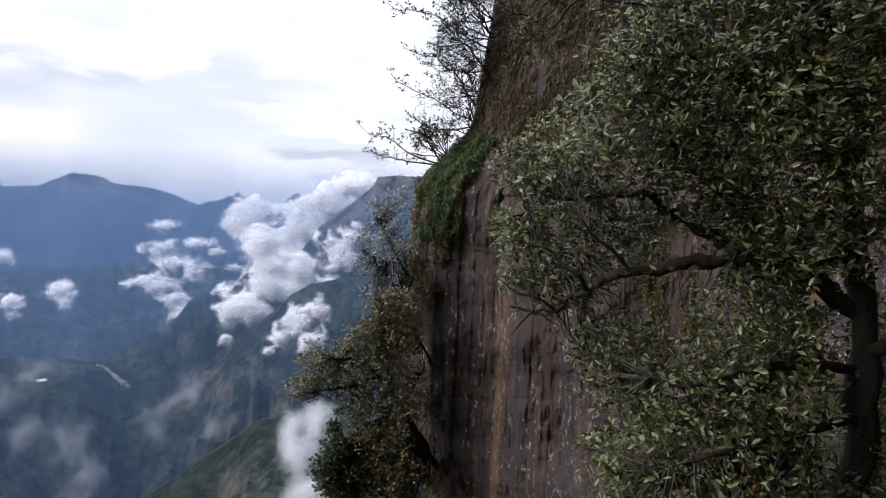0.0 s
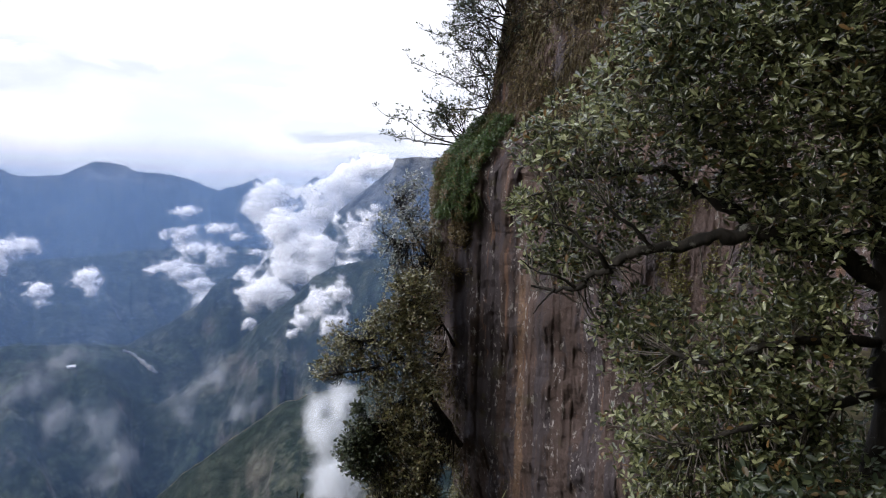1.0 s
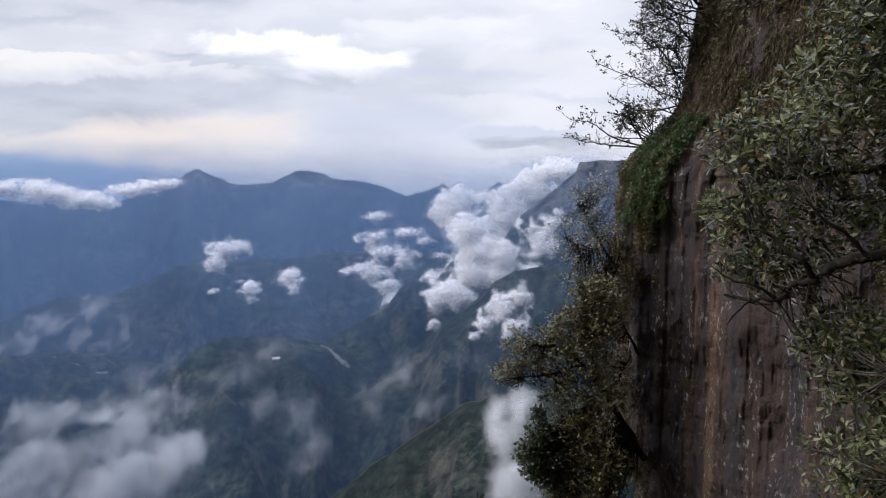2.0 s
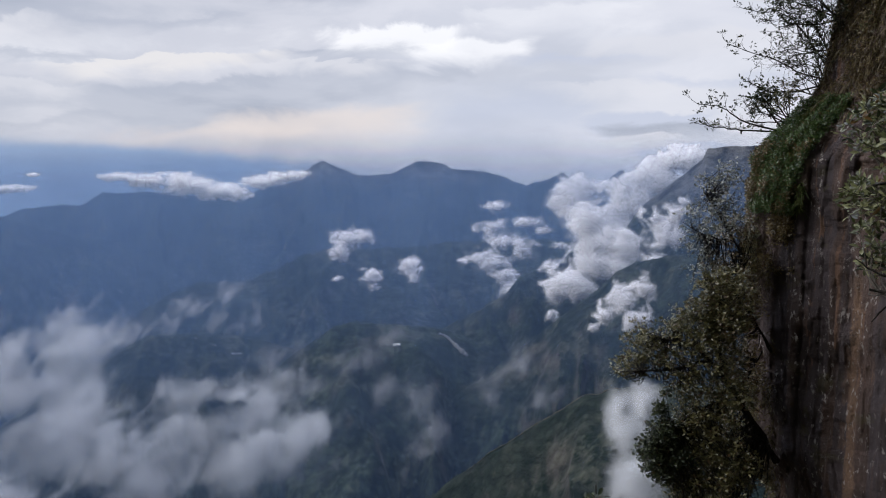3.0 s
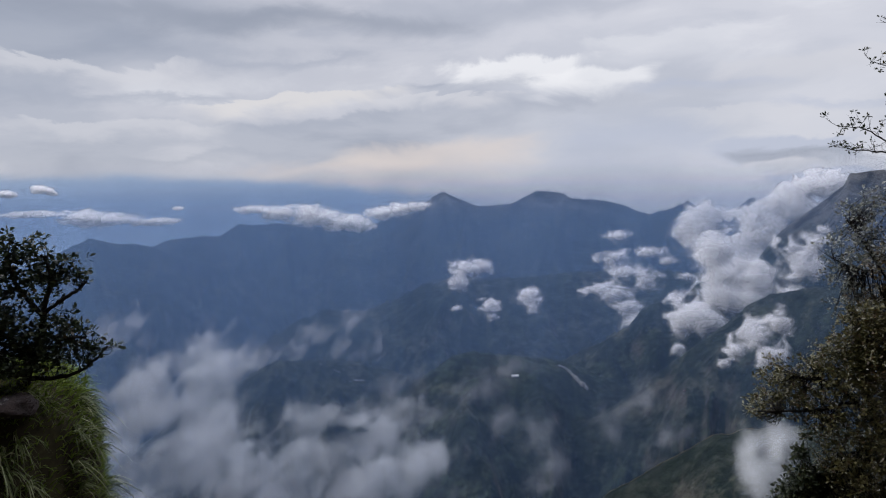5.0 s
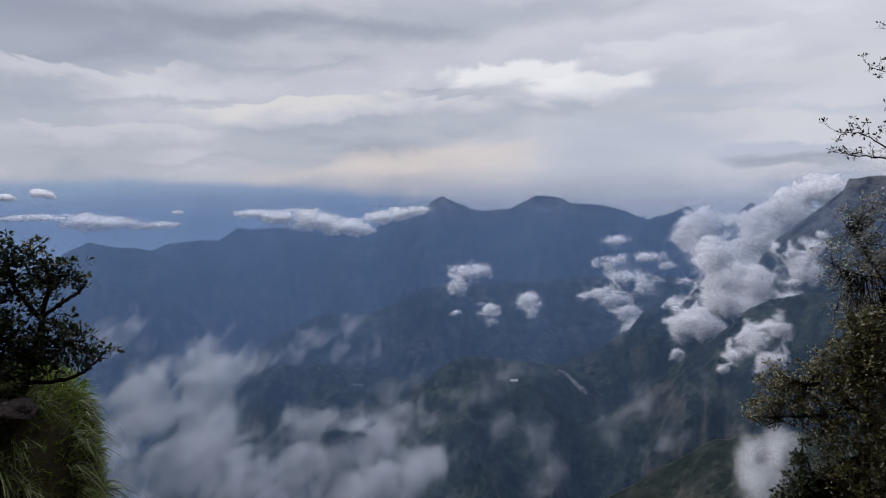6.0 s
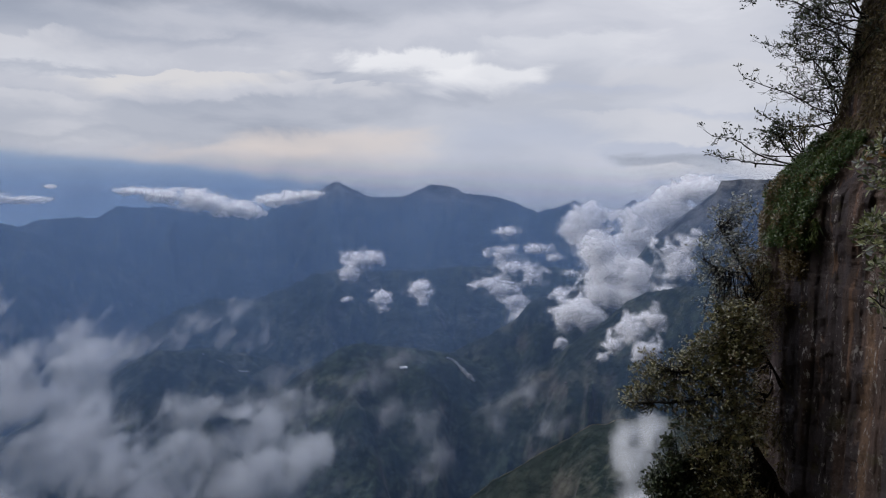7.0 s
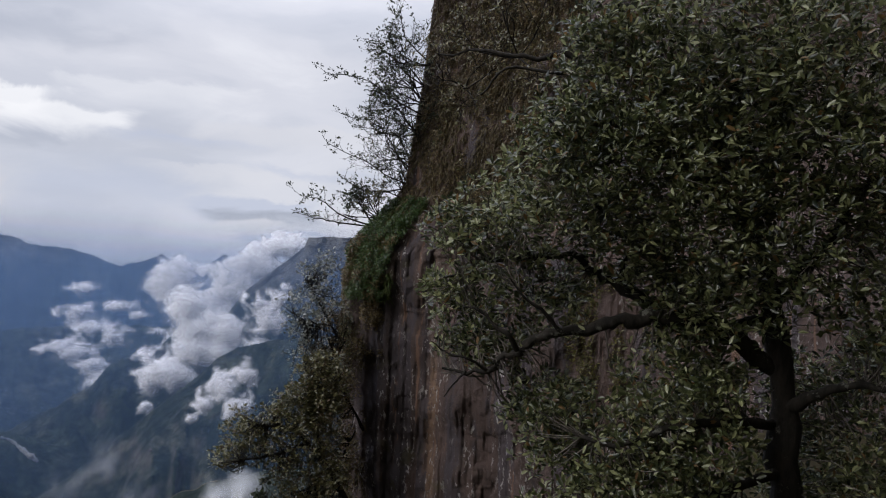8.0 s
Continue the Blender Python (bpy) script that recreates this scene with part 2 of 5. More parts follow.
def ground_build(k):
    p = k.add("ShaderNodeTexCoord").outputs["Object"]
    far = k.add("ShaderNodeVectorMath", {0: p}, operation="LENGTH").outputs["Value"]
    slope = k.add("ShaderNodeSeparateXYZ", {0: k.add("ShaderNodeNewGeometry").outputs["Normal"]}).outputs[2]
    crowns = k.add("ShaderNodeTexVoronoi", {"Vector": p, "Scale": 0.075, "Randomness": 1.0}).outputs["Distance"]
    patch = k.noise(p, 0.006, 7.0, 0.62)
    fields = k.noise(p, 0.0032, 5.0, 0.55, 0.6)
    c = k.ramp(patch, [(0.34, (0.009, 0.016, 0.010)), (0.48, (0.022, 0.029, 0.021)), (0.64, (0.056, 0.058, 0.042))])
    c = k.mix(k.math("MULTIPLY", k.step(fields, 0.55, 0.66), 0.7), c, (0.030, 0.042, 0.025, 1))
    stands = k.noise(p, 0.028, 6.0, 0.68)
    c = k.mix(k.step(stands, 0.56, 0.42), c, (0.007, 0.013, 0.008, 1))
    c = k.mix(k.math("MULTIPLY", k.step(k.noise(p, 0.017, 6.0, 0.7, 0.4), 0.57, 0.66), 0.5), c, (0.075, 0.078, 0.048, 1))
    # gaps between the crowns: their shade is painted into the colour, near black
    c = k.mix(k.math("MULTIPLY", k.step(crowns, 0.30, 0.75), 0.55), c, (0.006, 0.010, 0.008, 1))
    bare = k.math("MULTIPLY", k.step(slope, 0.72, 0.50), k.step(k.noise(p, 0.012, 6.0, 0.65), 0.50, 0.64))
    c = k.mix(k.math("MULTIPLY", bare, 0.35), c, (0.105, 0.088, 0.078, 1))
    tall = k.add("ShaderNodeSeparateXYZ", {0: p}).outputs[2]
    crag = k.math("MULTIPLY", k.step(k.math("ADD", tall, k.math("MULTIPLY", k.noise(p, 0.01, 5.0, 0.6), 160.0)), -90.0, 10.0), k.step(far, 2500.0, 2200.0))
    c = k.mix(k.math("MULTIPLY", crag, k.step(far, 900.0, 1200.0)), c, k.ramp(k.noise(k.scaled(p, (1, 1, 0.25)), 0.03, 6.0, 0.7), [(0.38, (0.012, 0.013, 0.014)), (0.60, (0.085, 0.084, 0.083))]))
    peak = k.math("MULTIPLY", k.step(tall, -190.0, -60.0), k.step(far, 3700.0, 4000.0))
    bones = k.ramp(k.noise(k.scaled(p, (1, 1, 0.4)), 0.009, 7.0, 0.72, 0.6), [(0.40, (0.012, 0.015, 0.014)), (0.52, (0.060, 0.058, 0.056)), (0.62, (0.13, 0.13, 0.125))])
    c = k.mix(k.math("MULTIPLY", peak, 0.8), c, bones)
    scar = k.step(k.noise(k.scaled(p, (1, 1, 0.3)), 0.011, 6.0, 0.7, 1.0), 0.70, 0.73)
    c = k.mix(k.math("MULTIPLY", scar, 0.6), c, (0.30, 0.27, 0.24, 1))
    soil = k.ramp(k.noise(p, 3.0, 7.0, 0.65), [(0.35, (0.020, 0.015, 0.010)), (0.52, (0.036, 0.030, 0.016)), (0.68, (0.07, 0.062, 0.028))])
    c = k.mix(k.step(far, 60.0, 160.0), soil, c)
    h = k.math("ADD", k.math("MULTIPLY", crowns, -0.35), k.math("MULTIPLY", k.noise(p, 0.05, 6.0, 0.6), 1.0))
    return surface(k, c, 0.95, h, 0.8, 9.0, 0.1)


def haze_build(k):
    """Haze painted as a faint blue colour on see-through sheets, thinning out upwards."""
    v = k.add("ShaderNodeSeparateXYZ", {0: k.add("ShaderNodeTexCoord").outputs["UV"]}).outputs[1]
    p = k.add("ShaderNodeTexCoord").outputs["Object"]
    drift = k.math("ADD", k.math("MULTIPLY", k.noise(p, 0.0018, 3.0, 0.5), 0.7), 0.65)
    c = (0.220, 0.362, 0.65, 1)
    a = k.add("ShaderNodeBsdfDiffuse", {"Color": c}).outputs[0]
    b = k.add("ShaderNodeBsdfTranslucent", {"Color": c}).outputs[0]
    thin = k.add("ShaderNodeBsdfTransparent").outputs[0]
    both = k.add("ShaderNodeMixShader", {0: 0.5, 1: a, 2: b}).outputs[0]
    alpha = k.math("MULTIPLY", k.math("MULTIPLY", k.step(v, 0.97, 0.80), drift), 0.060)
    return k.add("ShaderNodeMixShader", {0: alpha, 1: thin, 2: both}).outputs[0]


def vapour_material(name, peak, c, size, rough, soft, fold=0.5, detail=6.0, back=0.35, relief=0.18, streak=1.0):
    """Droplets: density is the depth inside the cloud, eaten away by billowing noise of the given size in metres."""
    def build(k):
        p = k.add("ShaderNodeTexCoord").outputs["Object"]
        deep = k.add("ShaderNodeAttribute")
        deep.attribute_name = "deep"
        swell = k.add("ShaderNodeAttribute")
        swell.attribute_name = "swell"
        if streak > 1.0:     # drawn out along the wind, upwards over the slope
            p = k.add("ShaderNodeVectorRotate", {"Vector": p, "Axis": (-0.7, 0.7, 0.0), "Angle": 0.8}).outputs[0]
        n = k.noise(k.scaled(p, (1.0 / streak, 1.0 / streak, 1.3 * streak)), 1.0 / size, detail, 0.62, fold)
        rho = k.math("ADD", deep.outputs["Fac"], k.math("MULTIPLY", k.math("SUBTRACT", n, 0.52), rough))
        alpha = k.math("MULTIPLY", k.step(rho, 0.0, soft), peak)
        turned = k.add("ShaderNodeBump", {"Height": n, "Strength": relief, "Distance": size * 0.9, "Normal": swell.outputs["Vector"]}).outputs[0]
        a = k.add("ShaderNodeBsdfDiffuse", {"Color": c, "Normal": turned}).outputs[0]
        b = k.add("ShaderNodeBsdfTranslucent", {"Color": c}).outputs[0]
        both = k.add("ShaderNodeMixShader", {0: back, 1: a, 2: b}).outputs[0]
        return k.add("ShaderNodeMixShader", {0: alpha, 1: k.add("ShaderNodeBsdfTransparent").outputs[0], 2: both}).outputs[0]
    return material(name, build)


def grass_material(name, a, b, c3):
    def build(k):
        island = k.add("ShaderNodeNewGeometry").outputs["Random Per Island"]
        p = k.add("ShaderNodeTexCoord").outputs["Object"]
        both = k.math("ADD", k.math("MULTIPLY", island, 0.65), k.math("MULTIPLY", k.noise(p, 2.0, 3.0), 0.4))
        return surface(k, k.ramp(both, [(0.2, a), (0.55, b), (0.9, c3)]), 0.6, None, 0, 0, 0.3, 0.25)
    return material(name, build)


ROCK = material("wet_red_rock", rock_build)
GROUND = material("forest_ground", ground_build)
CLOUD = vapour_material("cloud_droplets", 0.44, (0.70, 0.70, 0.735, 1), 60.0, 2.9, 0.42, detail=8.0, back=0.08)
SHRED = vapour_material("shred_droplets", 0.38, (0.68, 0.68, 0.72, 1), 38.0, 4.0, 0.75, 0.7, 8.0, back=0.08)
PUFFY = vapour_material("puff_droplets", 0.46, (0.72, 0.71, 0.74, 1), 32.0, 3.0, 0.60, 0.6, 8.0, back=0.08)
FAR_CLOUD = vapour_material("far_cloud_droplets", 0.62, (0.84, 0.82, 0.82, 1), 46.0, 2.2, 0.60, detail=8.0, back=0.05, relief=0.1)
FOG = vapour_material("fog_droplets", 0.25, (0.80, 0.83, 0.89, 1), 62.0, 4.4, 0.95, 0.5, 9.0, back=0.25, streak=1.12)
WISP = vapour_material("wisp_droplets", 0.18, (0.74, 0.74, 0.78, 1), 50.0, 5.4, 1.0, 0.7, 9.0, back=0.25, streak=1.25)
MIST = vapour_material("mist_droplets", 0.13, (0.68, 0.69, 0.74, 1), 46.0, 4.6, 1.1, 0.9, 9.0, back=0.25, streak=1.15)
HAZE = material("blue_haze", haze_build)
LEAF_NEAR = leaf_material("leathery_leaf", (0.015, 0.021, 0.009), (0.072, 0.084, 0.031), (0.30, 0.31, 0.15), (0.16, 0.095, 0.036), rough=0.30, spec=0.65, through_light=0.46)
LEAF_OLIVE = leaf_material("olive_leaf", (0.048, 0.050, 0.020), (0.112, 0.105, 0.042), (0.205, 0.185, 0.082), (0.10, 0.065, 0.03), share=0.12)
LEAF_BROWN = leaf_material("brown_leaf", (0.080, 0.058, 0.025), (0.150, 0.112, 0.048), (0.25, 0.19, 0.09), (0.12, 0.07, 0.03), share=0.15)
LEAF_PALE = leaf_material("pale_leaf", (0.10, 0.11, 0.08), (0.20, 0.21, 0.17), (0.36, 0.36, 0.31), (0.10, 0.07, 0.04))
LEAF_DARK = leaf_material("dark_leaf", (0.014, 0.022, 0.012), (0.034, 0.046, 0.022), (0.075, 0.090, 0.042), (0.07, 0.05, 0.02), rough=0.42, spec=0.4)
LEAF_GREEN = leaf_material("fresh_leaf", (0.025, 0.050, 0.016), (0.050, 0.095, 0.025), (0.10, 0.15, 0.045), (0.12, 0.09, 0.03))
BARK = bark_material("dark_bark", (0.009, 0.008, 0.007), (0.034, 0.029, 0.024))
TWIG = bark_material("grey_twig", (0.04, 0.035, 0.03), (0.17, 0.15, 0.13))
PALE_GRASS = grass_material("pale_grass", (0.12, 0.13, 0.05), (0.20, 0.20, 0.09), (0.34, 0.32, 0.17))
GRASS = grass_material("green_grass", (0.028, 0.046, 0.012), (0.058, 0.082, 0.020), (0.12, 0.135, 0.045))
MOSS_GRASS = grass_material("bright_grass", (0.085, 0.125, 0.016), (0.17, 0.24, 0.032), (0.27, 0.33, 0.065))
LONG_GRASS = grass_material("long_grass", (0.060, 0.080, 0.026), (0.17, 0.20, 0.075), (0.40, 0.41, 0.23))
STRAW = grass_material("dry_grass", (0.055, 0.045, 0.020), (0.11, 0.085, 0.038), (0.22, 0.18, 0.10))
THATCH = grass_material("brown_thatch", (0.040, 0.031, 0.015), (0.082, 0.062, 0.029), (0.15, 0.12, 0.06))
MOSS_LEAF = leaf_material("moss_leaf", (0.050, 0.048, 0.012), (0.105, 0.095, 0.022), (0.17, 0.15, 0.04), (0.10, 0.07, 0.03))
EARTH = material("pale_earth", lambda k: surface(k, k.ramp(k.noise(k.add("ShaderNodeTexCoord").outputs["Object"], 0.2, 6.0), [(0.3, (0.11, 0.11, 0.11)), (0.7, (0.21, 0.21, 0.21))]), 0.95))
PLASTER = material("white_plaster", lambda k: surface(k, k.ramp(k.noise(k.add("ShaderNodeTexCoord").outputs["Object"], 0.8, 5.0), [(0.3, (0.62, 0.60, 0.56)), (0.7, (0.82, 0.81, 0.78))]), 0.8))
TIN = material("tin_roof", lambda k: surface(k, k.ramp(k.noise(k.add("ShaderNodeTexCoord").outputs["Object"], 1.2, 5.0), [(0.3, (0.35, 0.36, 0.38)), (0.7, (0.62, 0.63, 0.65))]), 0.5))

# ---- geometry helpers ----
rng = np.random.default_rng(7)


def at(az, el, d):
    """The place d metres off in plan, az degrees left of north, el degrees above eye level."""
    a = math.radians(az)
    return np.array((-math.sin(a) * d, math.cos(a) * d, 1.6 + math.tan(math.radians(el)) * d))


def hashed(i, j, k, seed):
    n = (i * 374761393 + j * 668265263 + k * 2147483647 + seed * 974634777) & 0xFFFFFFFF
    n = ((n ^ (n >> 13)) * 1274126177) & 0xFFFFFFFF
    n = ((n ^ (n >> 16)) * 2246822519) & 0xFFFFFFFF
    return ((n ^ (n >> 15)) & 0xFFFFFF) / float(0xFFFFFF)


def vnoise(x, y, z, seed=0):
    """Smooth value noise in 0..1, for arrays."""
    x, y, z = np.broadcast_arrays(np.asarray(x, float), np.asarray(y, float), np.asarray(z, float))
    i, j, k = (np.floor(c).astype(np.int64) for c in (x, y, z))
    fx, fy, fz = x - i, y - j, z - k
    fx, fy, fz = (c * c * c * (c * (c * 6 - 15) + 10) for c in (fx, fy, fz))
    out = 0
    for a in (0, 1):
        for b in (0, 1):
            for c in (0, 1):
                w = (fx if a else 1 - fx) * (fy if b else 1 - fy) * (fz if c else 1 - fz)
                out = out + w * hashed(i + a, j + b, k + c, seed)
    return out


def fbm(x, y, z=0.0, octaves=5, seed=0, gain=0.5, ridged=False):
    x, y, z = np.asarray(x, float), np.asarray(y, float), np.asarray(z, float)
    total, amp, norm = 0, 1.0, 0.0
    for o in range(octaves):
        n = vnoise(x * 2.03 ** o + 17.1 * o, y * 2.03 ** o - 9.7 * o, z * 2.03 ** o + 3.3 * o, seed + o)
        if ridged:
            n = 1 - np.abs(2 * n - 1)
        total, norm, amp = total + amp * n, norm + amp, amp * gain
    return total / norm


def mesh_of(name, verts, faces, mat, smooth=False):
    verts, faces = np.asarray(verts, np.float32), np.asarray(faces, np.int32)
    me = bpy.data.meshes.new(name)
    me.vertices.add(len(verts))
    me.vertices.foreach_set("co", verts.ravel())
    me.loops.add(faces.size)
    me.loops.foreach_set("vertex_index", faces.ravel())
    me.polygons.add(len(faces))
    me.polygons.foreach_set("loop_start", np.arange(0, faces.size, faces.shape[1], dtype=np.int32))
    me.update(calc_edges=True)
    me.materials.append(mat)
    if smooth:
        me.polygons.foreach_set("use_smooth", np.ones(len(me.polygons), bool))
    me.update()
    return me


def thing(name, label, category, group="", kind="", place=(0, 0, 0)):
    ob = tagged(new(name), label, category, group, kind)
    ob.location = place
    return ob


def part(name, verts, faces, mat, parent, label="", smooth=False, kind=""):
    ob = new(name, mesh_of(name, np.asarray(verts, float) - np.array(parent.location), faces, mat, smooth))
    ob.parent = parent
    return tagged(ob, label, kind=kind)


def grid_faces(rows, cols):
    r, c = np.meshgrid(np.arange(rows - 1), np.arange(cols - 1), indexing="ij")
    a = (r * cols + c).ravel()
    return np.stack([a, a + 1, a + cols + 1, a + cols], 1)


def spline(points, n):
    """A smooth curve through points, with n places on it."""
    p = np.array(points, float)
    p = np.vstack([2 * p[0] - p[1], p, 2 * p[-1] - p[-2]])
    out = []
    for s in np.linspace(0, len(p) - 3 - 1e-6, n):
        i, t = int(s), s - int(s)
        a, b, c, d = p[i:i + 4]
        out.append(0.5 * (2 * b + (c - a) * t + (2 * a - 5 * b + 4 * c - d) * t * t + (3 * b - a - 3 * c + d) * t ** 3))
    return np.array(out)


def tube(points, radii, sides=7):
    p = np.array(points, float)
    t = np.gradient(p, axis=0)
    t /= np.linalg.norm(t, axis=1)[:, None] + 1e-9
    ref = np.where(np.abs(t[:, 2:3]) > 0.9, np.array([[1.0, 0, 0]]), np.array([[0, 0, 1.0]]))
    u = np.cross(t, ref)
    u /= np.linalg.norm(u, axis=1)[:, None] + 1e-9
    v = np.cross(t, u)
    ang = np.linspace(0, 2 * math.pi, sides, endpoint=False)
    ring = np.cos(ang)[None, :, None] * u[:, None] + np.sin(ang)[None, :, None] * v[:, None]
    verts = (p[:, None] + ring * np.asarray(radii)[:, None, None]).reshape(-1, 3)
    faces = []
    for i in range(len(p) - 1):
        for j in range(sides):
            k = (j + 1) % sides
            faces.append((i * sides + j, i * sides + k, (i + 1) * sides + k, (i + 1) * sides + j))
    return verts, np.array(faces)


def gather(pieces):
    verts, faces, n = [], [], 0
    for v, f in pieces:
        verts.append(v)
        faces.append(np.asarray(f) + n)
        n += len(v)
    return np.vstack(verts), np.vstack(faces)


LEAF_V = np.array([(0, 0, 0), (-0.17, 0.36, 0.04), (-0.19, 0.70, 0.03), (0, 0.52, -0.03), (0.17, 0.36, 0.04), (0.19, 0.70, 0.03), (0, 1.0, -0.09)])
LEAF_F = np.array([(0, 3, 1), (0, 4, 3), (1, 3, 2), (4, 5, 3), (2, 3, 6), (3, 5, 6)])


def leaves(places, ways, sizes, slim=1.0, face=(-0.5, -0.5, 0.75)):
    """Folded, pointed leaves: where each is fixed, which way it points, its length."""
    n = len(places)
    y = ways / (np.linalg.norm(ways, axis=1)[:, None] + 1e-9)
    up = np.array(face) + rng.normal(0, 0.45, (n, 3))     # leaves turn to the open light
    x = np.cross(y, up)
    x /= np.linalg.norm(x, axis=1)[:, None] + 1e-9
    z = np.cross(x, y)
    t = LEAF_V * (slim, 1, 1)
    v = places[:, None] + (t[None, :, 0:1] * x[:, None] + t[None, :, 1:2] * y[:, None] + t[None, :, 2:3] * z[:, None]) * sizes[:, None, None]
    f = (LEAF_F[None] + (np.arange(n) * len(LEAF_V))[:, None, None]).reshape(-1, 3)
    return v.reshape(-1, 3), f


def rosettes(centres, per, size, spread=0.5, up=0.25, slim=1.0):
    """Tufts of leaves round the ends of twigs."""
    c = np.repeat(centres, per, axis=0)
    d = rng.normal(0, 1, (len(c), 3))
    d /= np.linalg.norm(d, axis=1)[:, None]
    d[:, 2] = d[:, 2] * 0.7 + up
    return leaves(c + d * size * spread * rng.random((len(c), 1)), d, size * rng.uniform(0.6, 1.25, len(c)), slim)


def in_lobes(lobes, n):
    """n places in round lobes (x, y, z, radius), thinner at the core."""
    lobes = np.array(lobes, float)
    w = lobes[:, 3] ** 2
    pick = rng.choice(len(lobes), n, p=w / w.sum())
    d = rng.normal(0, 1, (n, 3))
    d /= np.linalg.norm(d, axis=1)[:, None]
    r = rng.random(n) ** 0.45 * (0.8 + 0.45 * vnoise(*(d.T * 2.2 + lobes[pick, :3].T), seed=5))
    return lobes[pick, :3] + d * (r * lobes[pick, 3])[:, None]


def twigs_to(centres, limbs, radius=0.006, sag=0.10, sides=4):
    """Thin twigs that run from a limb close by out to each tuft."""
    nodes = np.vstack([spline(q[::2], 60)[6:] for q in limbs])
    pieces = []
    for c in centres:
        gap = np.linalg.norm(nodes - c, axis=1)
        near = nodes[np.argmin(gap * rng.uniform(1.0, 1.5, len(gap)))]
        reach = np.linalg.norm(c - near)
        if reach > 0.085 * np.linalg.norm(c) + 0.1:
            near = c + (near - c) * rng.uniform(0.15, 0.4)
            reach = np.linalg.norm(c - near)
        mid = (near + c) / 2 + rng.normal(0, 0.16 * reach, 3) + (0, 0, -sag * reach)
        q = spline([near, mid, c], 5)
        pieces.append(tube(q, np.linspace(radius * (0.7 + reach), radius * 0.35, 5), sides))
    return gather(pieces)


def limb_part(points, r0, r1, parent, name="limb", n=14, sides=8, mat=None):
    q = spline(points, n)
    q = q + rng.normal(0, r0 * 0.18, q.shape)
    v, f = tube(q, np.linspace(r0, r1, n) * (1 + 0.12 * rng.normal(size=n)), sides)
    part(name, v, f, mat or BARK, parent, smooth=True)
    return q


def shoots(start, way, length, depth, out, tips, bend=0.45, radius=0.02, fork=3):
    """Bare, forking branches."""
    way = np.array(way, float)
    way /= np.linalg.norm(way)
    q = [np.array(start, float)]
    for i in range(4):
        way = way + rng.normal(0, bend * 0.35, 3) + (0, 0, 0.05)
        way /= np.linalg.norm(way)
        q.append(q[-1] + way * length / 4)
    out.append(tube(q, np.linspace(radius, radius * 0.55, 5), 4))
    if depth == 0:
        tips.append(q[-1])
        return
    for j in range(fork):
        k = rng.integers(2, 5)
        shoots(q[k], way + rng.normal(0, bend, 3), length * rng.uniform(0.5, 0.8), depth - 1, out, tips, bend, radius * 0.6, fork)


def blades(roots, ways, lengths, width=0.008, droop=0.6):
    """Grass blades that arch over."""
    n = len(roots)
    y = ways / np.linalg.norm(ways, axis=1)[:, None]
    side = np.cross(y, rng.normal(0, 1, (n, 3)))
    side /= np.linalg.norm(side, axis=1)[:, None]
    v = np.zeros((n, 7, 3))
    for i, s in enumerate((0.0, 0.4, 0.75)):
        c = roots + y * (lengths * s)[:, None] - np.array((0, 0, 1.0)) * (droop * lengths * s * s)[:, None]
        v[:, 2 * i] = c - side * width * (1 - 0.5 * s)
        v[:, 2 * i + 1] = c + side * width * (1 - 0.5 * s)
    v[:, 6] = roots + y * lengths[:, None] - np.array((0, 0, 1.0)) * (droop * lengths)[:, None]
    f = np.array([(0, 1, 3), (0, 3, 2), (2, 3, 5), (2, 5, 4), (4, 5, 6)])
    return v.reshape(-1, 3), (f[None] + (np.arange(n) * 7)[:, None, None]).reshape(-1, 3)


